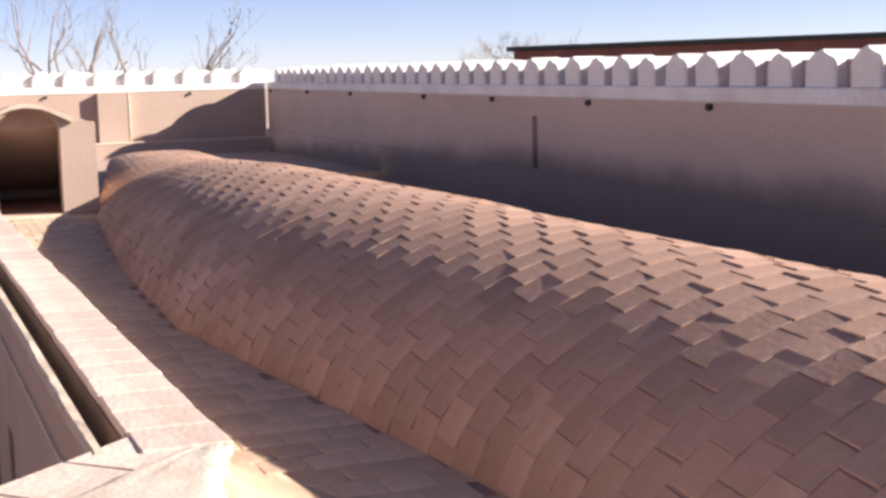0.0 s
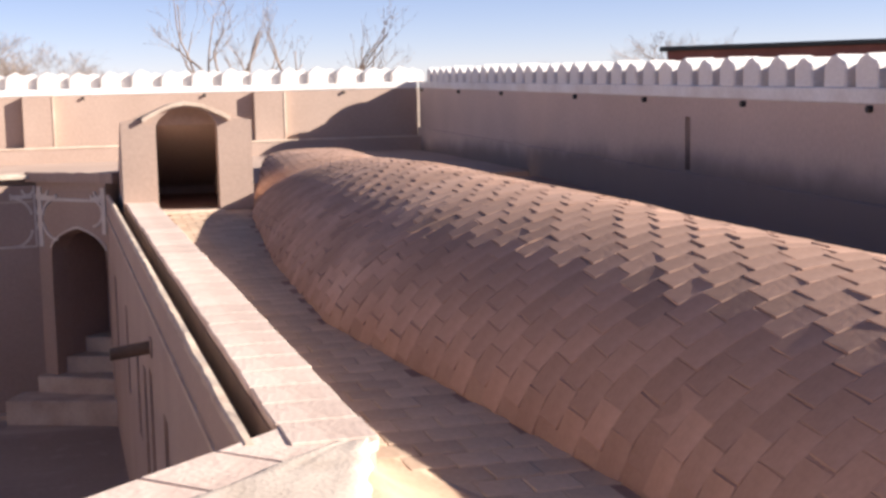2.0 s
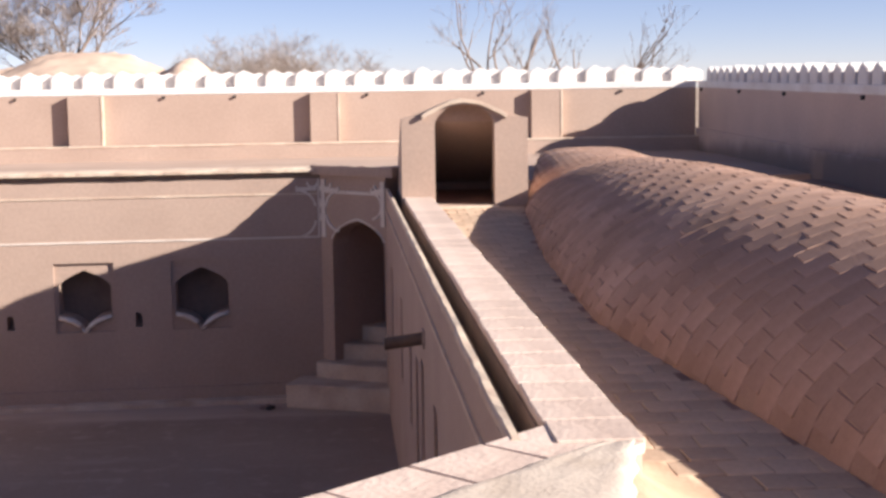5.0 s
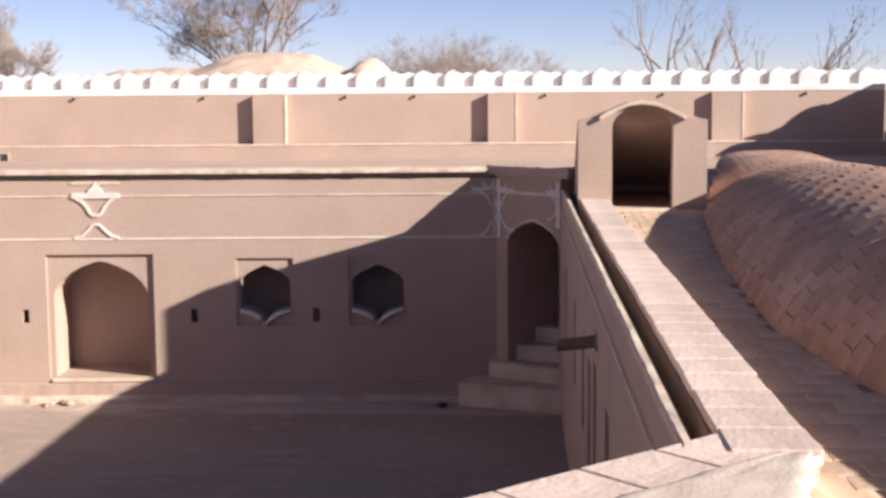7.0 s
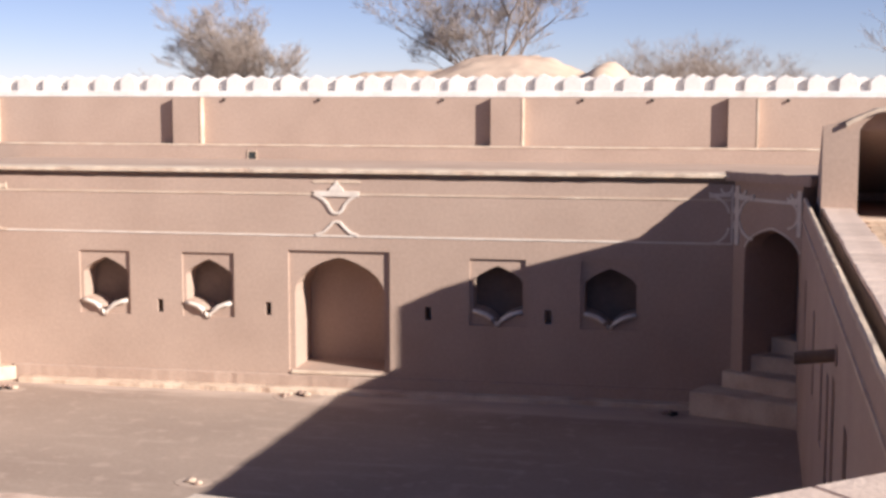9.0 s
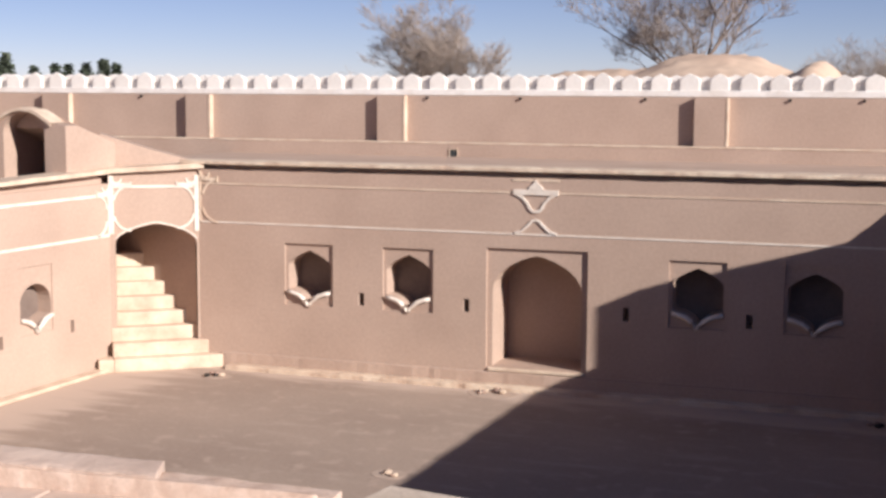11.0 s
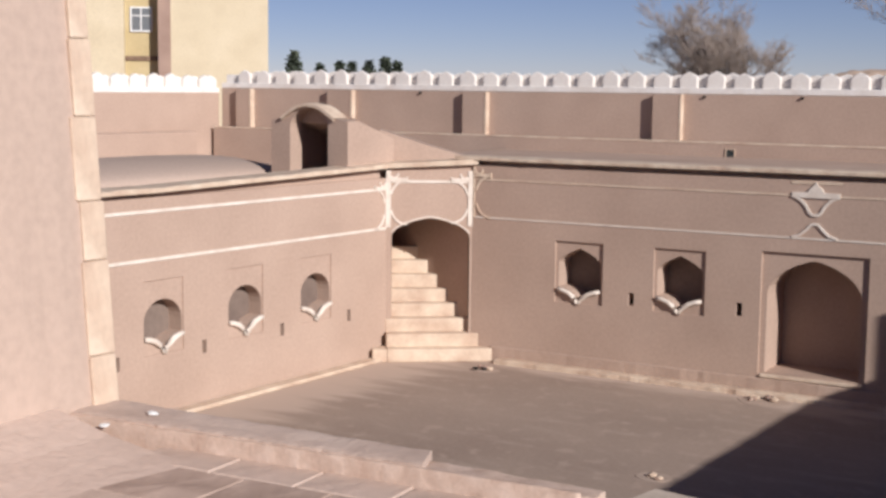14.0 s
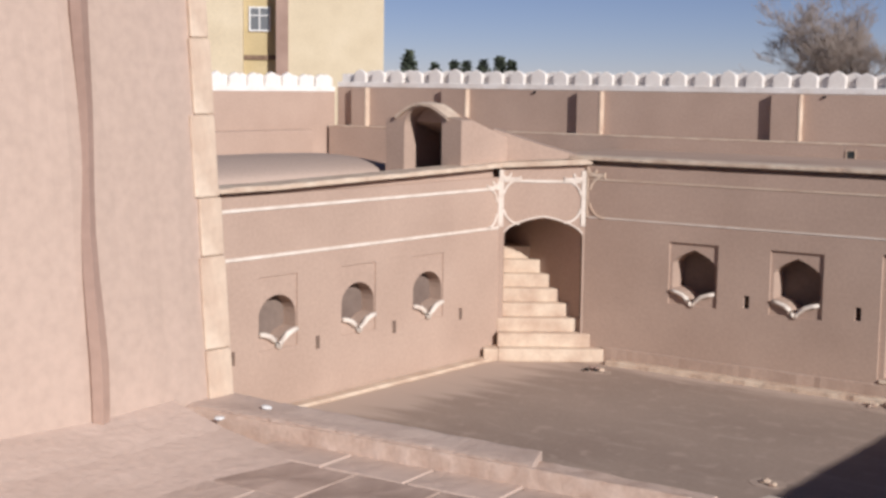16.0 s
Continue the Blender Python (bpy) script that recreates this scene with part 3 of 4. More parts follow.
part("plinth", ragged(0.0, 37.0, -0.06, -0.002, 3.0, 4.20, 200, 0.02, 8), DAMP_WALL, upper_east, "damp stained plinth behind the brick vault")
upper_west = upper_wall("upper_wall_west", UPPER_W, -8, 28.35, 2.7, 4.955, merlon_n, 0.645, -7.6, "sunlit mud plastered parapet wall with white rounded merlons", second=merlon_rear)
part("bench", boxes((-8, 27.0, -0.45, -0.003, 2.7, 3.93), bevel=0.02), MUD, upper_west)
part("patch", boxes((22.2, 22.9, -0.456, -0.44, 3.6, 3.9)), MUD_DARK_SHADE, upper_west, "darker mended patch")


# ---- stair shelters on the roof ----
def shelter(name, m, width, open_w, shoulder, spring, apex, length, drop, label):
    """A small gatehouse over a stairhead: arched front with a curved hood, side walls, and a roof that slopes down behind."""
    top = new(name)
    top.matrix_basis = m
    tagged(top, label, "gatehouse", group="stair shelters")
    half, oh = width / 2, open_w / 2
    hood = [(oh + 0.17, shoulder), (oh + 0.10, shoulder + 0.05), (oh * 0.8, shoulder + 0.62 * (apex + 0.07 - shoulder)), (oh * 0.45, shoulder + 0.9 * (apex + 0.07 - shoulder)), (0, apex + 0.08)]
    outline = [(-half, 0), (half, 0), (half, shoulder - 0.04)] + [(x, z) for x, z in hood] + [(-x, z) for x, z in hood[-2::-1]] + [(-half, shoulder - 0.04)]
    hole = [(-oh, 0.015), (oh, 0.015), (oh, spring)] + [(oh * math.cos(a), spring + (apex - spring) * math.sin(a)) for a in [math.pi * k / 14 for k in range(1, 14)]] + [(-oh, spring)]
    bm = bmesh.new()
    sheet(bm, outline, 0, [(hole, -0.35, ())])
    edges = []
    for lp in (outline, hole):
        vv = [bm.verts.new((x, 0.35, z)) for x, z in lp]
        edges += [bm.edges.new((vv[i], vv[(i + 1) % len(vv)])) for i in range(len(vv))]
    bmesh.ops.triangle_fill(bm, edges=edges, use_beauty=True)
    for i in range(len(outline)):
        (xa, za), (xb, zb) = outline[i], outline[(i + 1) % len(outline)]
        bm.faces.new([bm.verts.new(p) for p in ((xa, 0, za), (xb, 0, zb), (xb, 0.35, zb), (xa, 0.35, za))])
    bmesh.ops.remove_doubles(bm, verts=bm.verts, dist=0.0005)
    part("front", bm, MUD, top)
    # curved hood mould, a thin worn ridge over the arch
    bm = bmesh.new()
    arc = [(-x - 0.02, z + 0.012) for x, z in hood] + [(x + 0.02, z + 0.012) for x, z in hood[-2::-1]]
    low = [(x * 0.97, z - 0.055) for x, z in arc]
    ring = []
    for y in (-0.07, 0.36):
        ring.append(([bm.verts.new((x, y, z)) for x, z in arc], [bm.verts.new((x, y, z)) for x, z in low]))
    for i in range(len(arc) - 1):
        (a0, b0), (a1, b1) = ring
        bm.faces.new((a0[i], a0[i + 1], a1[i + 1], a1[i]))
        bm.faces.new((b0[i], b1[i], b1[i + 1], b0[i + 1]))
        bm.faces.new((a0[i], b0[i], b0[i + 1], a0[i + 1]))
    part("hood", bm, EDGE, top, "pale curved hood mould, chipped along its edge")
    for s in (-1, 1):
        bm = bmesh.new()
        prof = [(0.351, -0.2), (length, -0.2), (length, shoulder - drop), (0.351, shoulder - 0.05)]
        x0, x1 = sorted((s * half, s * (half - 0.3)))
        a = [bm.verts.new((x0, y, z)) for y, z in prof]
        b = [bm.verts.new((x1, y, z)) for y, z in prof]
        bm.faces.new(a)
        bm.faces.new(b[::-1])
        for i in range(4):
            bm.faces.new((a[i], b[i], b[(i + 1) % 4], a[(i + 1) % 4]))
        part("side_wall", bm, MUD, top)
    bm = bmesh.new()
    rings = []
    for y, low, rise in ((0.352, shoulder - 0.055, apex - shoulder + 0.08), (length, shoulder - drop, 0.12)):
        xs = [(-half + 0.002) + (width - 0.004) * k / 12 for k in range(13)]
        upper = [bm.verts.new((x, y, low + rise * max(0.0, math.cos(math.pi / 2 * x / half)))) for x in xs]
        lower = [bm.verts.new((x, y, low - 0.04)) for x in xs[::-1]]
        rings.append(upper + lower)
    for k in range(26):
        bm.faces.new((rings[0][k], rings[0][(k + 1) % 26], rings[1][(k + 1) % 26], rings[1][k]))
    bm.faces.new(rings[0])
    bm.faces.new(rings[1])
    part("roof", bm, MUD, top)
    # Darker colour paints the shade at the back of the shelter.
    part("back_wall", boxes((-half + 0.302, half - 0.302, length - 0.2, length - 0.01, -0.2, shoulder - drop)), MUD_DARK_SHADE, top)
    part("threshold", boxes((-oh - 0.05, oh + 0.05, -0.22, 0.1, -0.1, 0.014), bevel=0.01), EDGE, top, "worn pale threshold slab")
    return top


shelter("stair_shelter", pose(1.466, 19.7, 3.456, 0, 0, 0), 1.835, 0.865, 1.317, 1.172, 1.47, 3.0, 1.15, "arched mud plastered stair shelter at the end of the roof path")
shelter("stair_shelter", pose(-16.42, 20.0, 3.45, 0, 0, 0), 1.85, 0.92, 1.13, 0.95, 1.32, 1.5, 0.40, "arched mud plastered stair shelter on the far roof")
bm = prism(bmesh.new(), [(-0.15, 3.5), (1.95, 3.5), (1.95, 3.83), (1.4, 3.9), (0.8, 4.06), (-0.15, 4.36)], 0.52, 1.3)
ramp = tagged(finish("stair_ramp_wall", bm, MUD, None, M_NW), "sloping plastered ramp wall beside the stair shelter", "wall", kind="structure")


# ---- brick vault of the east range ----
VZ = 3.12


def vault_half(y):
    """Half the vault's width: it swells in the middle of its length and draws in to its rounded north end."""
    feet = ((-2.0, 2.6), (6.0, 2.46), (8.4, 2.13), (10.7, 1.79), (14.1, 1.84), (18.8, 2.17), (22.0, 2.65), (25.0, 3.1), (28.0, 3.6))
    return vault_x(y) - float(np.interp(y, [f[0] for f in feet], [f[1] for f in feet]))


def vault_x(y):
    """The line of the vault's crest, which bends a little eastwards at both ends."""
    return float(np.interp(y, (5.0, 9.0, 12.0, 15.0, 21.0, 28.0), (4.246, 3.766, 3.634, 3.611, 3.871, 4.535)))


def vault_rise(y):
    return float(np.interp(y, (0.0, 6.0, 10.0, 15.0, 18.0, 20.0, 23.0, 26.0), (0.955, 1.064, 1.17, 1.192, 1.096, 0.95, 0.935, 0.862)))


def vault_power(y):
    """How full the cross-section is: nearly round for most of the length, square-shouldered at the north end."""
    return float(np.interp(y, (0.0, 6.0, 20.0, 26.0), (1.053, 1.15, 1.13, 0.55)))


def vault_point(s, y):
    """A point of the vault's skin: s from 0 at its west foot to 1 at its east foot."""
    a = math.pi * (1 - s)
    end = max(0.0, (y - 26.0) / 2.0)
    shrink = math.sqrt(max(0.02, 1 - end * end)) if end > 0 else 1.0
    h, b = vault_half(y) - 0.05, vault_rise(y) * (0.35 + 0.65 * shrink)
    ca, sa = math.cos(a), math.sin(a)
    ca = math.copysign(abs(ca) ** vault_power(y), ca)
    sa = abs(sa) ** vault_power(y)
    p = Vector((vault_x(y) + h * ca, y, VZ + 0.0178 * max(0, y - 4) * (1 - sa) + b * sa))
    return p


def vault_frame(s, y, lift):
    """The place on the vault's skin with its axes: up the curve, along the vault, and outwards."""
    e = 0.004
    up = (vault_point(min(s + e, 1), y) - vault_point(max(s - e, 0), y)).normalized()
    along = (vault_point(s, y + 0.02) - vault_point(s, y - 0.02)).normalized()
    out = along.cross(up).normalized() * -1
    if out.z < 0 and abs(out.z) > 0.05:
        out = -out
    along = out.cross(up).normalized()
    m = Matrix((up, along, out)).transposed().to_4x4()
    return Matrix.Translation(vault_point(s, y) + out * lift) @ m


bm = bmesh.new()
NS, NY = 72, 110
grid = [[bm.verts.new(vault_point(i / NS, 0.0 + 27.9 * j / NY)) for i in range(NS + 1)] for j in range(NY + 1)]
for j in range(NY):
    for i in range(NS):
        bm.faces.new((grid[j][i], grid[j][i + 1], grid[j + 1][i + 1], grid[j + 1][i]))
bm.faces.new(grid[NY])
bm.faces.new(grid[0][::-1])
vault = finish("brick_vault", bm, MORTAR, smooth=True)
tagged(vault, "long barrel vault clad in square red-brown bricks laid in courses", "vault", kind="structure")

# west range vault, smooth plaster
bm = bmesh.new()
rows_ = []
for j in range(25):
    y = -6 + 27.6 * j / 24
    k = 1 - max(0.0, (y - 20.0) / 1.6) ** 2 * 0.9
    rows_.append([bm.verts.new((-19.4 + 1.9 * math.cos(math.pi * (1 - i / 16)), y + 0.0, 3.42 + 0.37 * max(0.1, k) * math.sin(math.pi * i / 16))) for i in range(17)])
for j in range(24):
    for i in range(16):
        bm.faces.new((rows_[j][i], rows_[j][i + 1], rows_[j + 1][i + 1], rows_[j + 1][i]))
bm.faces.new(rows_[-1])
bm.faces.new(rows_[0][::-1])
tagged(finish("plaster_vault", bm, PALE_MUD, smooth=True), "low smooth mud plastered vault on the west roof", "vault", kind="structure")


# ---- south-west tower ----
def tower():
    top = new("tower")
    top.matrix_basis = Matrix.Translation((-5.3, 4.85, 3.43))
    tagged(top, "tall plastered tower with a ragged pale corner, on the terrace", "tower", kind="structure")
    H = 5.0
    lean = -0.075
    # body: faces east, with a shallow bend at its joint
    foot = [(0.0, 0.0), (0.06, -0.95), (0.02, -1.6), (-0.15, -2.6), (-0.4, -4.0), (-3.0, -4.0), (-3.0, 0.0)]
    bm = bmesh.new()
    levels = []
    for z in (-0.1, H):
        levels.append([bm.verts.new((x + lean * (z if x > -2 else 0), y + (-0.012 * z if y > -0.1 else 0), z)) for x, y in foot])
    bm.faces.new(levels[0])
    bm.faces.new(levels[1][::-1])
    for i in range(len(foot)):
        j = (i + 1) % len(foot)
        bm.faces.new((levels[0][i], levels[0][j], levels[1][j], levels[1][i]))
    bmesh.ops.subdivide_edges(bm, edges=bm.edges[:], cuts=6, use_grid_fill=True)
    for v in bm.verts:
        v.co.x += 0.022 * noise.noise(v.co * 1.7) + 0.01 * noise.noise(v.co * 5)
    part("body", bm, PALE_MUD, top, smooth=False)
    # joint: a raised dark rib of plaster that runs up the face
    bm = bmesh.new()
    pts = [(0.055 + lean * z + 0.008 * math.sin(3 * z), -0.88 + 0.022 * z + 0.012 * math.sin(5 * z), z) for z in [H * k / 24 for k in range(25)]]
    tube(bm, pts, [0.045 + 0.008 * math.sin(7 * k) for k in range(25)], 6)
    part("rib", bm, MUD_DARK_SHADE, top, "darker vertical plaster joint")
    z = -0.05
    rnd = random.Random(5)
    while z < H:
        h = rnd.uniform(0.3, 0.5)
        w = rnd.uniform(0.10, 0.15)
        x = lean * z
        bm = boxes((-0.22, 0.018, -w, 0.02 + rnd.uniform(0, 0.012), 0, h - 0.003), bevel=0.008)
        for v in bm.verts:
            v.co.x += lean * v.co.z + 0.01 * noise.noise(v.co * 9 + Vector((0, 0, z)))
            v.co.y += -0.012 * v.co.z
        part("corner_stone", bm, EDGE, top, "pale worn corner block" if z < 0 else "", Matrix.Translation((x + 0.012, 0.0 - 0.012 * z, z)))
        z += h


tower()


# ---- stucco ornament ----
def strip(bm, pts, w, d=0.025):
    """A raised flat band along a line of points in x and z, on a wall's face."""
    left, right = [], []
    for i, (x, z) in enumerate(pts):
        (xa, za), (xb, zb) = pts[max(i - 1, 0)], pts[min(i + 1, len(pts) - 1)]
        n = math.hypot(xb - xa, zb - za) or 1
        ox, oz = -(zb - za) / n * w / 2, (xb - xa) / n * w / 2
        left.append((x + ox, z + oz))
        right.append((x - ox, z - oz))
    rows = [[bm.verts.new((x, y, z)) for x, z in side] for side, y in ((left, 0.0), (left, -d), (right, -d), (right, 0.0))]
    for r0, r1 in zip(rows, rows[1:]):
        for i in range(len(pts) - 1):
            bm.faces.new((r0[i], r0[i + 1], r1[i + 1], r1[i]))
    for k in (0, -1):
        bm.faces.new([r[k] for r in rows])
    return bm


def curl(cx, cz, r, a0, a1, n=9, sx=1.0):
    return [(cx + sx * r * math.cos(radians(a0 + (a1 - a0) * k / n)), cz + r * math.sin(radians(a0 + (a1 - a0) * k / n))) for k in range(n + 1)]


def pilaster(parent, m, z_low, z_top, sides, half=0.36, material=STUCCO, post=True, lift=0.0):
    """A thin stucco pillar with curling brackets at its head and foot, on the sides given."""
    w = 0.085 if post else 0.03
    ob = part("stucco_pillar", strip(bmesh.new(), [(0, z_low), (0, z_top)], w), material, parent, "white stucco pillar with curling brackets", m)
    for s in sides:
        part("bracket", strip(bmesh.new(), [(s * half, z_top - 0.17), (s * 0.03, z_top - 0.17)], 0.055, 0.03), material, ob)
        part("bracket", strip(bmesh.new(), [(s * half, z_top - 0.12), (s * half, z_top - 0.22)], 0.03, 0.03), material, ob)
        part("bracket", strip(bmesh.new(), curl(s * half, z_top - 0.19 - half * 0.86, half * 0.86, 90, 90 + 82 * s, 10), 0.038, 0.022), material, ob)
        part("bracket", strip(bmesh.new(), curl(s * half, z_low + lift + half * 0.86, half * 0.86, 270, 270 - 82 * s, 10), 0.038, 0.02), material, ob)
        part("bracket", strip(bmesh.new(), curl(s * 0.10, z_top - 0.06, 0.085, 180, 180 + 180, 8), 0.035, 0.024), material, ob)
    return ob


pilaster(wall_nw, pose(0.045, 0, 0), 2.52, 3.61, (1,), lift=0.06)
pilaster(wall_nw, pose(L_NW - 0.045, 0, 0), 2.56, 3.61, (-1,), lift=0.06)
pilaster(wall_west, pose(20.93, 0, 0), 2.50, 3.45, (-1,), post=False)
pilaster(wall_north, pose(-13.92, 0, 0), 2.74, 3.71, (1,), material=EDGE, post=False)
pilaster(wall_ne, pose(0.085, 0, 0), 2.74, 3.70, (1, -1), material=STUCCO, lift=0.12)
pilaster(wall_ne, pose(L_NE - 0.05, 0, 0), 2.98, 3.70, (-1,), half=0.24, material=STUCCO, lift=0.12)
pilaster(wall_north, pose(-0.76, 0, 0), 2.74, 3.71, (-1,), material=STUCCO, post=False)
for ob_, L, z in ((wall_nw, L_NW, 3.40), (wall_ne, L_NE, 3.50)):
    part("moulding", strip(bmesh.new(), [(0.1, z), (L - 0.1, z)], 0.05, 0.02), STUCCO, ob_)
    c, h, sp, t = (0.85, 0.75, 2.32, 2.70) if ob_ is wall_nw else (0.87, 0.60, 2.62, 3.04)
    ring = [p for p in arch(c, h + 0.02, 2.3, sp, t + 0.03)[3:-1]]
    part("arch_moulding", strip(bmesh.new(), ring, 0.026, 0.014), STUCCO, ob_)
# rounded pale lips that swell up into the pointed feet of the windows, and the board that closes each window inside
def window_fittings(wall, loop, radius, board_low, depth, label):
    for pts in (loop[-5:] + loop[:1], loop[:6]):
        lip = [(x, -0.012, z - 0.6 * radius) for x, z in pts]
        part("window_lip", tube(bmesh.new(), lip, [radius * (0.75 + 0.25 * math.sin(math.pi * k / (len(lip) - 1))) for k in range(len(lip))], 10), STUCCO, wall, label, smooth=True)
    xs, zs = [q[0] for q in loop], [q[1] for q in loop]
    part("window_board", boxes((min(xs) - 0.03, max(xs) + 0.03, depth, depth + 0.03, min(zs) + board_low, max(zs) + 0.05)), BOARD, wall, "grey-brown board set back in the window")


for c, half in NORTH_WINDOWS:
    window_fittings(wall_north, star_window(c, half * 0.94, 1.275, 2.28), 0.042, -0.05, 0.52, "pale rounded stucco lip under the window")
for c in (15.08, 16.98, 18.84, 13.2, 11.3, 9.4):
    window_fittings(wall_west, round_window(c, 0.41, 1.03, 1.86), 0.05, 0.13, 0.30, "white rounded stucco lip under the window")
# mid-wall ornament over the niche
orn = part("ornament", strip(bmesh.new(), [(-0.40, 3.47), (0.40, 3.47)], 0.09, 0.03), STUCCO, wall_north, "white stucco ornament of two curved brackets", pose(-7.42, 0, 0))
for s in (-1, 1):
    part("bracket", strip(bmesh.new(), [(s * 0.36, 3.44), (s * 0.24, 3.38), (s * 0.15, 3.28), (s * 0.10, 3.18), (s * 0.05, 3.14), (0, 3.14)], 0.045), STUCCO, orn)
    part("bracket", strip(bmesh.new(), [(s * 0.38, 2.76), (s * 0.24, 2.80), (s * 0.13, 2.90), (s * 0.06, 2.98), (0, 2.99)], 0.04), STUCCO, orn)
part("finial", prism(bmesh.new(), [(-0.14, 3.51), (0.14, 3.51), (0.10, 3.58), (0.04, 3.63), (0, 3.70), (-0.04, 3.63), (-0.10, 3.58)], -0.03, 0), STUCCO, orn)
for z in (3.66,):
    part("lozenge_panel", boxes((-0.42, 0.42, -0.012, 0, 3.655, 3.70)), EDGE, orn)


# ---- spouts, vents and small fittings ----
def spout(m):
    """A hollow wooden roof spout that juts out of the wall."""
    top = new("roof_spout")
    top.matrix_basis = m
    tagged(top, "weathered wooden roof spout jutting from the courtyard wall", "spout")
    bm = bmesh.new()
    rings = []
    for y, r in ((0.03, 0.06), (-0.36, 0.056), (-0.36, 0.036), (-0.1, 0.036)):
        rings.append([bm.verts.new((r * math.cos(2 * math.pi * k / 12), y, r * math.sin(2 * math.pi * k / 12) + 0.12 * y)) for k in range(12)])
    for r0, r1 in zip(rings, rings[1:]):
        for k in range(12):
            bm.faces.new((r0[k], r0[(k + 1) % 12], r1[(k + 1) % 12], r1[k]))
    bm.faces.new(rings[0])
    bm.faces.new(rings[-1])
    part("pipe", bm, WOOD, top)
    part("collar", boxes((-0.085, 0.085, -0.02, -0.001, -0.085, 0.085), bevel=0.008), MUD, top)


spout(EAST @ pose(9.43, 0, 2.93))


def wall_pipe(parent_m, u, z):
    """A short dark drain pipe below the merlons."""
    top = finish("drain_pipe", tube(bmesh.new(), [(0, -0.05, -0.006), (0, 0.01, 0.0)], 0.034, 8), DARK, None, parent_m @ pose(u, 0, z))
    tagged(top, "short dark drain pipe below the merlons", "pipe", group="drain pipes")


for u in (-12.44, -10.2, -7.36, -4.26, -2.75, 0.1, 2.66, 5.77, -20.0):
    wall_pipe(UPPER_N, u, 5.035)
for u in (0.35, 3.8, 7.0, 11.1, 13.9, 16.8, 19.4):
    wall_pipe(UPPER_E, u, 5.05)

hatch = new("vent_hatch")
hatch.matrix_basis = UPPER_N @ pose(-11.64, -0.45, 3.73)
tagged(hatch, "small dark square vent in a pale frame", "vent")
# Flat black plate stands for the shade inside the hole.
part("opening", boxes((-0.09, 0.09, -0.006, -0.001, -0.17, 0.14)), TAR_AND_HOLE, hatch)
part("vent_frame", boxes((-0.115, -0.09, -0.02, -0.001, -0.17, 0.155), (0.09, 0.105, -0.02, -0.001, -0.17, 0.155), (-0.09, 0.09, -0.02, -0.001, 0.14, 0.155)), EDGE, hatch)


def stones(x, y, n, spread, seed, label, dark=False):
    """A little heap of broken bricks and stones round a floor drain."""
    rnd = random.Random(seed)
    top = new("rubble_heap")
    top.matrix_basis = pose(x, y, 0)
    tagged(top, label, "rubble", group="rubble heaps")
    ring = bmesh.new()
    rim = [(spread * 1.9 * (1 + 0.35 * noise.noise((math.cos(a) * 2, math.sin(a) * 2, seed))) * math.cos(a), spread * 1.5 * math.sin(a)) for a in [2 * math.pi * k / 28 for k in range(28)]]
    part("dust_ring", slab_poly(ring, rim, 0.001, 0.005), DUST, top, "pale dust spread round the stones")
    for k in range(n):
        bm = bmesh.new()
        bmesh.ops.create_icosphere(bm, subdivisions=1, radius=rnd.uniform(0.035, 0.075))
        for v in bm.verts:
            v.co *= 1 + 0.5 * noise.noise(v.co * 14 + Vector((k, seed, 0)))
            v.co.z *= 0.6
        low = min(v.co.z for v in bm.verts)
        part("stone", bm, DARK if (dark and k < 3) else MUD_DARK_SHADE if k % 2 else EDGE, top, "", pose(rnd.uniform(-spread, spread), rnd.uniform(-spread, spread) * 0.8, -low, 0, 0, rnd.uniform(0, 360)))


stones(-13.1, 21.06, 7, 0.15, 3, "dark stones and broken brick round a floor drain", True)
stones(-7.98, 21.72, 10, 0.24, 4, "loose heap of broken bricks on the courtyard floor", False)
stones(-1.7, 21.9, 7, 0.18, 6, "dark stones round a floor drain in the shade", True)
stones(-7.54, 16.48, 5, 0.14, 8, "few pale brick fragments at the shadow's edge", False)

# fresh mortar heap at the parapet's corner and the clay bank beside it
bm = bmesh.new()
NG = 22
gv = [[None] * (NG + 1) for _ in range(NG + 1)]
for i in range(NG + 1):
    for j in range(NG + 1):
        x, y = i / NG, j / NG
        edge = min(x, 1 - x, y, 1 - y) * 4
        h = 0.02 * min(1, 2 * edge) + 0.004 * noise.noise((x * 6, y * 6, 1))
        gv[i][j] = bm.verts.new((x, y, h if edge > 0 else -0.03))
for i in range(NG):
    for j in range(NG):
        bm.faces.new((gv[i][j], gv[i + 1][j], gv[i + 1][j + 1], gv[i][j + 1]))
for v in bm.verts:
    x, y = v.co.x, v.co.y
    wy = 4.55 + 1.47 * y
    lo = max(-0.25, 0.22 + (wy - 5.2) * 1.08)
    hi = 1.05 + (wy - 5.2) * 0.2
    v.co.x, v.co.y = lo + (hi - lo) * x + 0.03 * noise.noise((x * 3, y * 9, 5)), wy
mortar = finish("mortar_patch", bm, FRESH, None, pose(0, 0, 3.592), smooth=True)
tagged(mortar, "rough patch of fresh pale mortar on the parapet corner", "mortar")


# clay bank that slopes from the parapet's corner down to the path
bm = bmesh.new()
grid = []
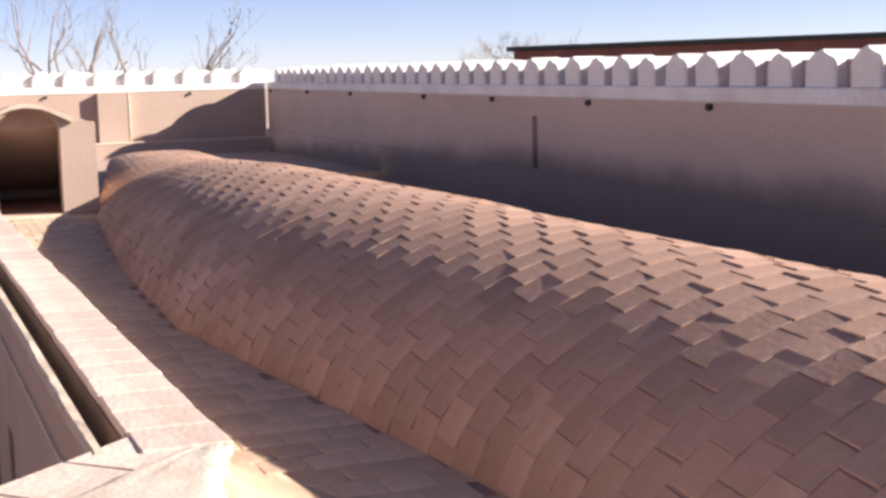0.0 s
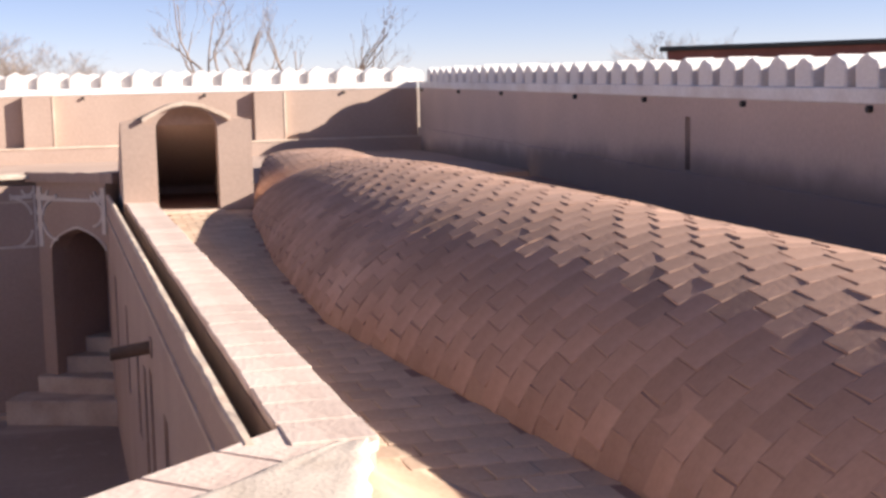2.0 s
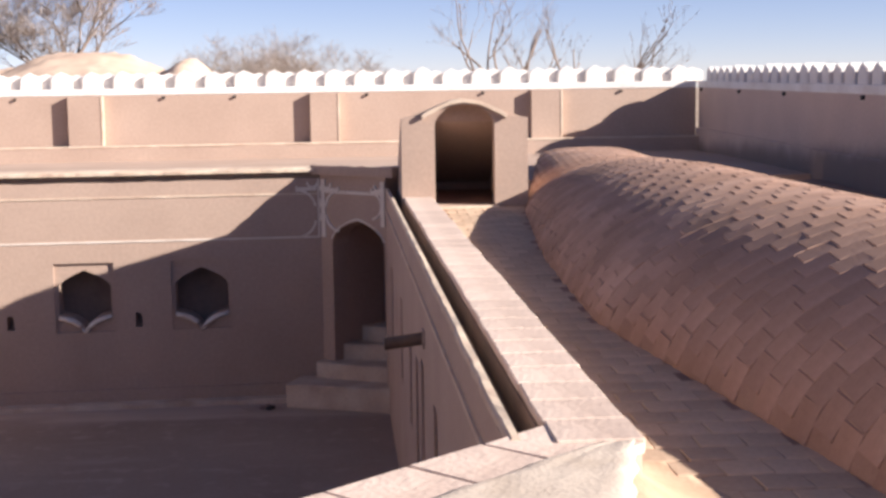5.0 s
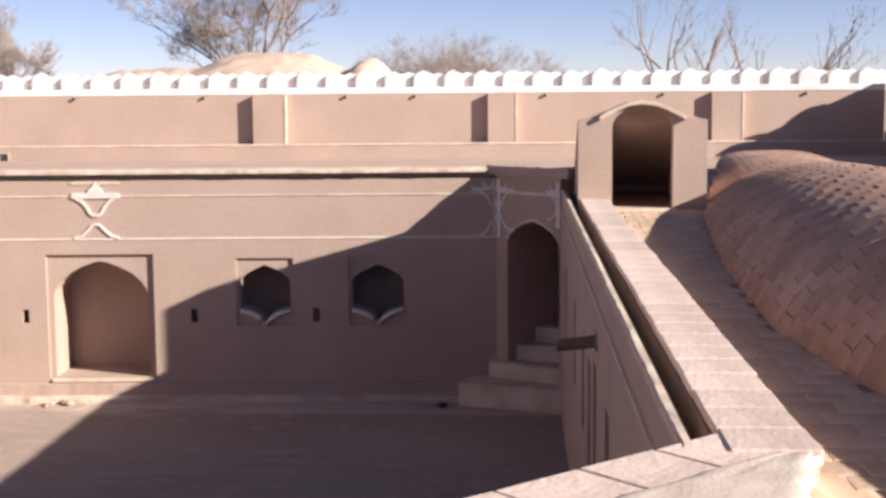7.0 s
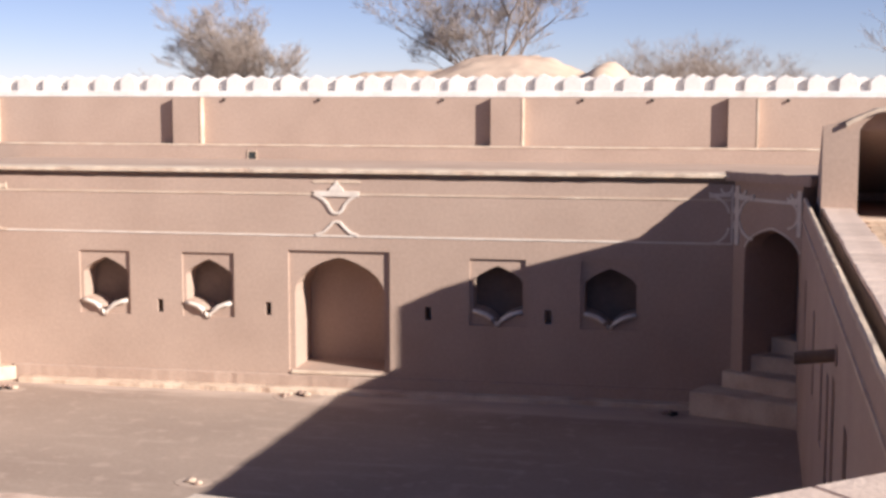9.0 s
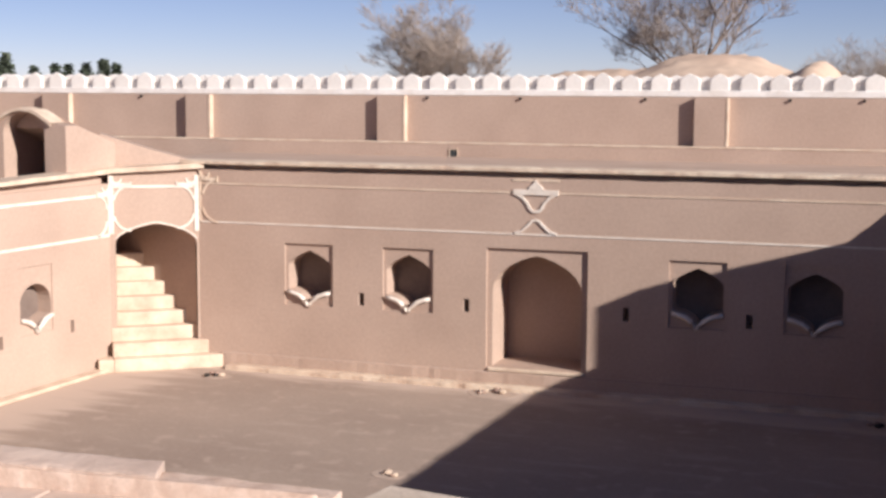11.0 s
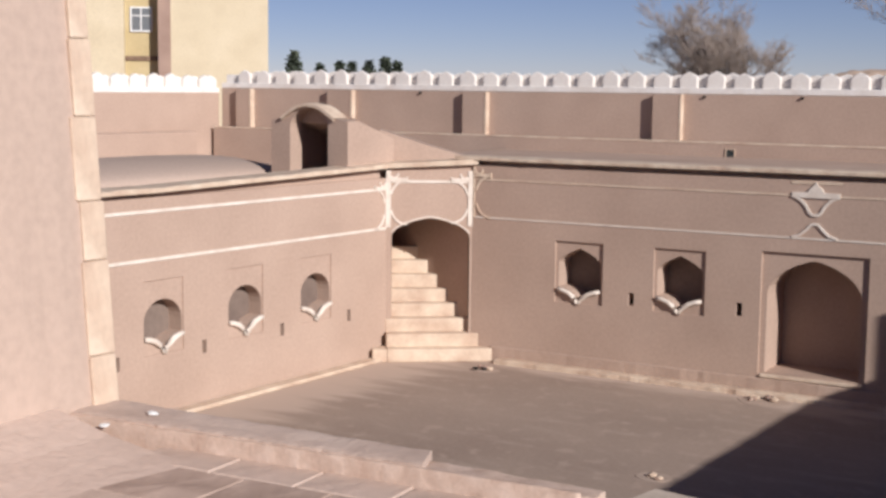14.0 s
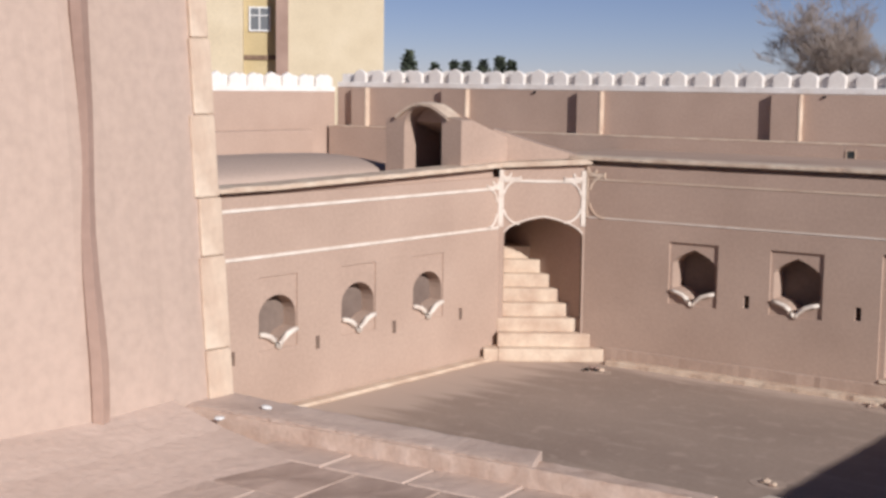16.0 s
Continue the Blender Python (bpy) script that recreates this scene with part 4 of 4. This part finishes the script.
for i in range(15):
    t = i / 14
    row = []
    for j in range(25):
        y = 4.3 + 3.3 * j / 24
        fade = min(1.0, max(0.0, (7.6 - y) / 1.9)) ** 0.7
        x = 0.96 + (0.25 + 0.75 * fade) * t + 0.02 * noise.noise((t * 4, y * 2, 3))
        z = 3.172 + 0.0178 * (y - 4) + 0.012 * fade + 0.36 * fade * (0.5 + 0.5 * math.cos(math.pi * min(1, t * 1.15))) ** 1.3 + 0.006 * noise.noise((t * 9, y * 5, 6)) * (1 - t)
        row.append(bm.verts.new((x, y, min(z, 3.545) if t < 1 else 3.12)))
    grid.append(row)
for p, q in zip(grid, grid[1:]):
    for j in range(24):
        bm.faces.new((p[j], p[j + 1], q[j + 1], q[j]))
tagged(finish("clay_bank", bm, ORANGE, smooth=True), "smooth orange clay bank sloping from the parapet to the path", "bank", kind="structure")


def scrap(x, y, z, seed):
    bm = bmesh.new()
    bmesh.ops.create_icosphere(bm, subdivisions=2, radius=0.028)
    for v in bm.verts:
        v.co *= 1 + 0.5 * noise.noise(v.co * 30 + Vector((seed, 0, 0)))
        v.co.z = max(v.co.z * 0.35, -0.008)
    tagged(finish("paper_scrap", bm, WHITE, None, pose(x, y, z + 0.008, 0, 0, 40 * seed)), "crumpled white scrap of litter on the terrace", "litter", group="litter")


scrap(-5.0, 4.52, 3.525, 1)
scrap(-4.90, 4.74, 3.556, 2)


# ---- far things outside the walls ----
def bare_tree(x, y, height, spread, seed, depth=5, lean=0.0, dense=1.0, label="leafless tree with a fan of fine grey twigs"):
    """A bare tree: a tapered trunk with limbs, and a crown of many fine twigs."""
    rnd = random.Random(seed)
    top = new("bare_tree")
    top.matrix_basis = pose(x, y, -0.3)
    tagged(top, label, "tree", group="trees beyond the walls")
    wood, twig = bmesh.new(), []
    verts, faces = [], []

    def thin(a, b, r):
        d = (b - a).normalized()
        p = d.orthogonal().normalized() * r
        q = d.cross(p)
        n = len(verts)
        verts.extend([a + p, a - 0.5 * p + 0.87 * q, a - 0.5 * p - 0.87 * q, b])
        faces.extend([(n, n + 1, n + 3), (n + 1, n + 2, n + 3), (n + 2, n, n + 3)])

    def grow(p, d, length, r, level):
        pts, q = [p], p
        for k in range(3):
            d = (d + Vector((rnd.uniform(-1, 1), rnd.uniform(-1, 1), rnd.uniform(-0.6, 0.8))) * 0.16).normalized()
            q = q + d * length / 3
            pts.append(q)
        if r > height * 0.0025:
            tube(wood, pts, [r, r * 0.88, r * 0.76, r * 0.62], 5)
        else:
            for a, b in zip(pts, pts[1:]):
                thin(a, b, max(r, height * 0.0012))
        if level == 0:
            return
        n = rnd.choice((2, 2, 3)) if dense < 0.8 else rnd.choice((3, 4, 4)) if level > 2 else max(3, round(4 * dense))
        for k in range(n):
            t = rnd.uniform(0.35, 1.0)
            o = pts[min(3, int(t * 3) + 1)] if t > 0.66 else pts[2]
            side = Vector((rnd.uniform(-1, 1), rnd.uniform(-1, 1), rnd.uniform(-0.15, 0.55)))
            nd = (d * 0.75 + side * spread).normalized()
            grow(o, nd, length * rnd.uniform(0.58, 0.82), r * 0.55, level - 1)

    grow(Vector((0, 0, 0)), Vector((lean, 0, 1)).normalized(), height * 0.36, height * 0.019, depth)
    part("trunk", wood, BARK, top)
    me = bpy.data.meshes.new("crown")
    me.from_pydata([tuple(v) for v in verts], [], faces)
    me.materials.append(TWIG)
    tw = new("crown", me)
    tw.parent = top
    tagged(tw, "fine pale twigs of the crown")
    return top


def away(az, dist):
    a = radians(az)
    return -dist * math.sin(a), dist * math.cos(a)


for az, dist, h, sp, seed, depth, dense in ((10.9, 62, 11.2, 0.8, 11, 7, 1.0), (21.2, 70, 9.8, 0.75, 12, 7, 1.2), (23.2, 72, 7.4, 0.8, 13, 6, 1.2), (-5.2, 60, 10.6, 0.55, 14, 6, 0.7),
                                         (-6.8, 55, 11.0, 0.4, 15, 5, 0.7), (-9.3, 52, 10.2, 0.5, 16, 5, 0.7), (-10.1, 56, 9.8, 0.6, 19, 5, 0.7), (-25.0, 80, 9.6, 0.8, 17, 5, 1.0), (-21.2, 85, 8.2, 0.8, 18, 5, 1.0), (26.0, 95, 7.6, 0.9, 20, 5, 1.2)):
    bare_tree(*away(az, dist), h, sp, seed, depth, 0.0, dense)
for k in range(9):
    az = 6.0 - 1.05 * k + random.uniform(-0.3, 0.3)
    bare_tree(*away(az, 75 + random.uniform(-5, 5)), (7.6, 8.0, 8.3, 8.2, 7.9, 7.4, 7.0, 6.8, 6.6)[k], 1.0, 40 + k, 6, 0, 1.0, "thicket of dense leafless scrub")


def conifer(x, y, h, seed):
    rnd = random.Random(seed)
    top = new("conifer")
    top.matrix_basis = pose(x, y, -0.3)
    tagged(top, "far dark green conifer with a ragged outline", "tree", group="conifers")
    part("trunk", tube(bmesh.new(), [(0, 0, 0), (0, 0, h * 0.95)], [h * 0.025, h * 0.006], 6), BARK, top)
    verts, faces = [], []
    for k in range(700):
        z = h * (0.25 + 0.75 * rnd.random() ** 0.8)
        r = (1.02 - z / h) * h * 0.26 * rnd.uniform(0.5, 1.25) + 0.1
        a = rnd.uniform(0, 2 * math.pi)
        c = Vector((r * math.cos(a), r * math.sin(a), z - 0.2 * r))
        n = len(verts)
        for q in range(3):
            verts.append(tuple(c + Vector((rnd.uniform(-1, 1), rnd.uniform(-1, 1), rnd.uniform(-0.6, 0.6))) * h * 0.055))
        faces.append((n, n + 1, n + 2))
    me = bpy.data.meshes.new("crown")
    me.from_pydata(verts, [], faces)
    me.materials.append(NEEDLE)
    ob = new("crown", me)
    ob.parent = top


for k, (az, h) in enumerate(((40.0, 8.6), (38.9, 7.6), (38.1, 7.9), (37.6, 7.7), (36.9, 7.9), (36.2, 8.4), (35.7, 7.8))):
    conifer(*away(az, 130 + 6 * (k % 3)), h, 60 + k)

# ruined mud dome: a slumped mound with a lower hump and a long apron
bm = bmesh.new()
NX, NY2 = 90, 36
grid = []
for i in range(NX + 1):
    x = -21.0 + 18.5 * i / NX
    row = []
    for j in range(NY2 + 1):
        y = 44.0 + 12.0 * j / NY2
        dy = (y - 50.0) / 4.0
        main = 1.35 * math.exp(-abs((x + 9.8) / 3.1) ** 3 - dy * dy)
        hump = 1.08 * math.exp(-((x + 6.2) / 0.95) ** 2 - dy * dy)
        apron = 0.80 * math.exp(-abs((x + 12.2) / 5.2) ** 4 - dy * dy)
        lumps = 0.12 * noise.noise((x * 1.1, y * 1.1, 2)) + 0.10 * noise.noise((x * 3.3, y * 3.3, 5))
        z = 5.2 + max(main, hump, apron) + lumps if min(i, j, NX - i, NY2 - j) > 0 else -0.3
        row.append(bm.verts.new((x, y, z)))
    grid.append(row)
for p, q in zip(grid, grid[1:]):
    for j in range(NY2):
        bm.faces.new((p[j], q[j], q[j + 1], p[j + 1]))
tagged(finish("ruined_dome", bm, DOME, smooth=True), "low slumped mud dome beyond the wall", "ruin")


def car(x, y, rz):
    top = new("parked_car")
    top.matrix_basis = pose(x, y, 0, 0, 0, rz)
    tagged(top, "dark roof of a vehicle parked high beyond the wall", "vehicle")
    part("bank", boxes((-3, 3, -1.6, 1.6, -0.3, 4.5), bevel=0.3), EARTH, top)
    part("body", prism(bmesh.new(), [(-2.0, 4.55), (2.0, 4.55), (2.05, 5.0), (1.2, 5.12), (0.8, 5.56), (-1.3, 5.58), (-1.9, 5.1)], -0.8, 0.8), CARPAINT, top)


car(*away(17.4, 45), 17)


# long red-fronted hall beyond the east wall
hall = new("red_roofed_hall")
hall.matrix_basis = pose(0, 0, 0, 0, 0, 1.5)
tagged(hall, "long low hall with a dull red fascia and black roof edge", "building")
part("wall", boxes((19.6, 28, 10, 40.5, -0.3, 5.6)), MUD, hall)
part("fascia", boxes((19.2, 28.4, 9.6, 41.0, 5.601, 6.06)), RED, hall, "dull red fascia")
part("roof", boxes((19.0, 28.6, 9.4, 41.2, 6.061, 6.22), bevel=0.03), TAR_AND_HOLE, hall, "black roof edge")
hall.matrix_world = Matrix.Translation((18.7, 42.3, 0)) @ Matrix.Rotation(radians(36.6), 4, "Z") @ Matrix.Translation((-19.0, -41.2, 0)) @ hall.matrix_world


def tower_block():
    """A buff apartment building: two wings, a recessed ochre bay and a window."""
    ax, ay = away(41.05, 90)
    top = new("apartment_building")
    top.matrix_basis = pose(ax, ay, -0.3, 0, 0, 41.05)
    tagged(top, "buff brick apartment building with an ochre recessed bay", "building")
    part("wing", boxes((-6.2, 0, 0, 14, 0, 22)), FACADE, top, "blank buff brick wing")
    part("pillar", boxes((-7.0, -6.201, -0.05, 3, 0, 22)), MUD_DARK_SHADE, top, "brown pillar beside the bay")
    part("bay", boxes((-9.2, -7.001, 1.2, 14, 0, 22)), FACADE_B, top, "ochre recessed bay")
    part("wing", boxes((-24, -9.201, 0.6, 14, 0, 22)), FACADE, top)
    for z in (8.9, 14.3):
        w = part("window", boxes((-8.75, -7.55, 1.12, 1.199, z, z + 1.4)), GLASS, top)
        part("frame", boxes((-8.85, -8.75, 1.06, 1.19, z - 0.1, z + 1.5), (-7.55, -7.45, 1.06, 1.19, z - 0.1, z + 1.5), (-8.75, -7.55, 1.06, 1.19, z - 0.1, z),
                            (-8.75, -7.55, 1.06, 1.19, z + 1.4, z + 1.5), (-8.2, -8.12, 1.06, 1.11, z, z + 1.4), (-8.75, -7.55, 1.06, 1.105, z + 0.9, z + 0.97)), WHITE, w, "white window frame")
        part("spandrel", boxes((-9.2, -7.0, 1.1, 1.19, z - 1.95, z - 1.65)), WOOD, top, "dark lintel band")
    return top


tower_block()


# ---- pieces: merlon walls are done; copings, pavings and the vault's bricks ----
def slab_mesh(name, lx, ly, lz, material, bevel=0.008):
    bm = boxes((-lx / 2, lx / 2, -ly / 2, ly / 2, 0, lz), bevel=bevel)
    return mesh_of(name, bm, material)


# parapet of the east range: base block and coping slabs
par = finish("parapet_east", boxes((0.0, 15.6, 0.20, 0.59, 3.0, 3.555)), MUD, None, EAST)
tagged(par, "low parapet with pale coping slabs and a deep gutter", "parapet", kind="structure")
# Bed and added side sheet are coloured dark for shade in the groove.
part("gutter_bed", boxes((0.0, 15.5, 0.056, 0.199, 3.2, 3.36)), GUTTER_SHADE, par)
part("gutter_shade_sheet", boxes((0.0, 15.5, 0.188, 0.1985, 3.361, 3.55)), GUTTER_SHADE, par, "dark sheet standing for shade on the side of the gutter")
cop_e = slab_mesh("coping_slab", 0.405, 0.41, 0.05, COPING)
for k in range(38):
    piece("coping_slab", cop_e, par, pose(0.21 + k * 0.412, 0.405 + random.uniform(-0.008, 0.008), 3.556, random.uniform(-0.5, 0.5), random.uniform(-0.5, 0.5), random.uniform(-1.0, 1.0)))
dl = (SE_B - SE_A).length
par_se = finish("parapet_southeast", boxes((-0.35, dl + 0.3, 0.02, 0.50, 3.0, 3.545)), MUD, None, M_SE)
tagged(par_se, "slanted corner of the parapet with pale coping slabs", "parapet", kind="structure")
cop_s = slab_mesh("coping_slab", 0.47, 0.56, 0.05, COPING)
for k in range(5):
    piece("coping_slab", cop_s, par_se, pose(-0.1 + k * 0.48, 0.25, 3.546, random.uniform(-0.5, 0.5), random.uniform(-0.5, 0.5), random.uniform(-1, 1)))

# low coping along the south terrace: a broad plastered end beside the tower, a broken rubble stretch, and a few loose slabs
def worn_bar(outline, z0, z1, seed, amount=0.012):
    """A low bank on a four-cornered plan whose top is uneven and whose edges are broken."""
    bm = bmesh.new()
    (ax, ay), (bx, by), (cx, cy), (dx, dy) = outline
    n, w = 110, 8
    rows = []
    for i in range(n + 1):
        t = i / n
        row = []
        for j in range(w + 1):
            v = j / w
            x = (ax + (bx - ax) * t) * (1 - v) + (dx + (cx - dx) * t) * v
            y = (ay + (by - ay) * t) * (1 - v) + (dy + (cy - dy) * t) * v
            rim = 1.0 if 0 < j < w else 0.0
            y += (1 - rim) * amount * (noise.noise((x * 9, v * 3, seed)) + noise.noise((x * 29, v * 3, seed + 2)))
            z = z1 + amount * noise.noise((x * 6, y * 6, seed)) - (1 - rim) * amount * (1.0 + 0.8 * noise.noise((x * 15, v, seed)))
            row.append(bm.verts.new((x, y, z)))
        rows.append([bm.verts.new((row[0].co.x, row[0].co.y - 0.01, z0))] + row + [bm.verts.new((row[-1].co.x, row[-1].co.y, z0))])
    for p, q in zip(rows, rows[1:]):
        for j in range(w + 2):
            bm.faces.new((p[j], p[j + 1], q[j + 1], q[j]))
    bm.faces.new(rows[0])
    bm.faces.new(rows[-1])
    return bm


cop_south = finish("parapet_south", worn_bar([(-5.9, 4.49), (-3.30, 4.80), (-3.40, 5.02), (-5.9, 4.84)], 3.31, 3.555, 3, 0.006), COPING)
tagged(cop_south, "low plastered coping along the terrace edge", "parapet", kind="structure")
part("rubble_face", worn_bar([(-5.5, 4.515), (-2.55, 4.865), (-2.6, 4.895), (-5.5, 4.545)], 3.40, 3.54, 4, 0.004), RUBBLE, cop_south, "rough brick rubble face of the coping", smooth=True)
part("rubble_top", worn_bar([(-3.38, 4.80), (-2.50, 4.89), (-2.52, 5.03), (-3.40, 5.0)], 3.31, 3.52, 5, 0.009), RUBBLE, cop_south, "broken rubble where the coping is missing")
part("clay_edge", worn_bar([(-2.50, 4.6), (0.0, 4.6), (-0.5, 4.93), (-2.50, 4.96)], 3.31, 3.47, 6, 0.015), SLAB, cop_south, "bare clay along the terrace edge")
for x, mat, name_label in ((-2.10, FRESH, "pale newly laid coping slab"), (-1.60, COPING, ""), (-1.10, COPING, "")):
    part("coping_slab", boxes((-0.235, 0.235, -0.19, 0.19, 0, 0.08), bevel=0.012), mat, cop_south, name_label, pose(x, 4.84, 3.482, 0, 0, -3 + 2 * x))

# mud fillet against the tower's foot
bm = prism(bmesh.new(), [(-6.6, 3.40), (-4.30, 3.40), (-4.32, 3.452), (-4.6, 3.47), (-4.9, 3.505), (-5.15, 3.555), (-5.35, 3.60), (-6.6, 3.62)], 1.2, 4.47)
tagged(finish("terrace_fillet", bm, SLAB, smooth=False), "smooth mud fillet against the tower's foot", "terrace", kind="structure")

# flagstones of the terrace; those in the low spot before the coping are stained with damp
rnd = random.Random(21)
flags = [slab_mesh("flagstone", 0.455 * a, 0.455 * b, 0.03, SLAB, 0.006) for a, b in ((1, 1), (0.985, 0.99), (0.99, 0.985))]
wet_flags = [slab_mesh("flagstone", 0.455 * a, 0.455 * b, 0.03, DAMP_SLAB, 0.006) for a, b in ((1, 1), (0.985, 0.99))]
for i in range(16):
    for j in range(7):
        x = -6.75 + 0.458 * i + 0.05 * j + (0.2 if j % 2 else 0)
        y = 4.62 - 0.458 * j + 0.11 * (x + 4.4)
        if x > 0.5 or x < -4.75 or y > 4.62 + 0.11 * (x + 4.4):
            continue
        low = math.hypot((x + 4.0) / 0.62, (y - 4.25) / 0.36) + rnd.uniform(-0.3, 0.3) < 1.0
        piece("flagstone", rnd.choice(wet_flags if low else flags), terrace, pose(x, y, 3.425 + rnd.uniform(0, 0.004), rnd.uniform(-0.4, 0.4), rnd.uniform(-0.4, 0.4), 6.2 + rnd.uniform(-1.0, 1.0)))

# bricks of the roof path
pav = slab_mesh("paving_brick", 0.25, 0.25, 0.03, PAVER, 0.006)
count = 0
rest = []
for j in range(66):
    y = 4.2 + 0.255 * j
    for i in range(6):
        x = 1.16 + 0.255 * i + (0.127 if j % 2 else 0)
        if x > vault_x(y) - vault_half(y) + 0.1 or y > 19.6:
            continue
        m = pose(x, y, 3.149 + 0.0178 * max(0, y - 4) + random.uniform(-0.002, 0.003), random.uniform(-0.5, 0.5), random.uniform(-0.5, 0.5), random.uniform(-1.5, 1.5))
        if count < 300:
            piece("paving_brick", pav, roof_east, m)
            count += 1
        else:
            rest.append(m)


def joined(name, mesh, mats, parent, label):
    """Many pieces in one mesh."""
    base = np.array([v.co[:] for v in mesh.vertices])
    polys = [tuple(p.vertices) for p in mesh.polygons]
    verts, faces = [], []
    for m in mats:
        n = len(verts)
        a = np.array(m)
        verts.extend(map(tuple, base @ a[:3, :3].T + a[:3, 3]))
        faces.extend(tuple(n + i for i in p) for p in polys)
    me = bpy.data.meshes.new(name)
    me.from_pydata(verts, [], faces)
    me.materials.append(mesh.materials[0])
    ob = new(name, me)
    ob.parent = parent
    return tagged(ob, label, kind="stuff")


if rest:
    joined("paving_bricks", pav, rest, roof_east, "more paving bricks of the path")

# square bricks of the vault, laid in courses that climb over it a little aslant, each settled a little askew
SIDE = 0.238
brick = slab_mesh("brick", SIDE * 0.985, SIDE * 0.985, 0.035, BRICK, 0.003)
near, others = [], []
rnd = random.Random(33)
for j in range(0, int(27.6 / SIDE)):
    y0 = 0.4 + j * SIDE
    line = [vault_point(k / 120, y0) for k in range(121)]
    arc = np.concatenate(([0.0], np.cumsum([(q - p).length for p, q in zip(line, line[1:])])))
    crest = arc[60]
    for i in range(-19, 17):
        run = crest + (i + (0.5 if j % 2 else 0) + rnd.uniform(-0.04, 0.04)) * SIDE
        if not 0.10 < run < arc[108]:
            continue
        s = float(np.interp(run, arc, np.linspace(0, 1, 121)))
        y = y0 - 0.07 * (run - crest)
        if not 0.2 < y < 27.5:
            continue
        top = math.sin(math.pi * s) ** 3
        tilt = 0.22 + 0.75 * top * top
        m = vault_frame(s, y, -0.0338 + 0.006 * top + rnd.uniform(0, 0.0025)) @ pose(0, 0, 0, rnd.gauss(0, tilt), rnd.gauss(0.5 * top, tilt), -4 + rnd.gauss(0, 1.0))
        (near if 4.6 < y < 9.4 and s < 0.55 else others).append(m)
for m in near[:300]:
    piece("brick", brick, vault, m)
joined("bricks", brick, others + near[300:], vault, "square red-brown bricks laid in courses over the vault")
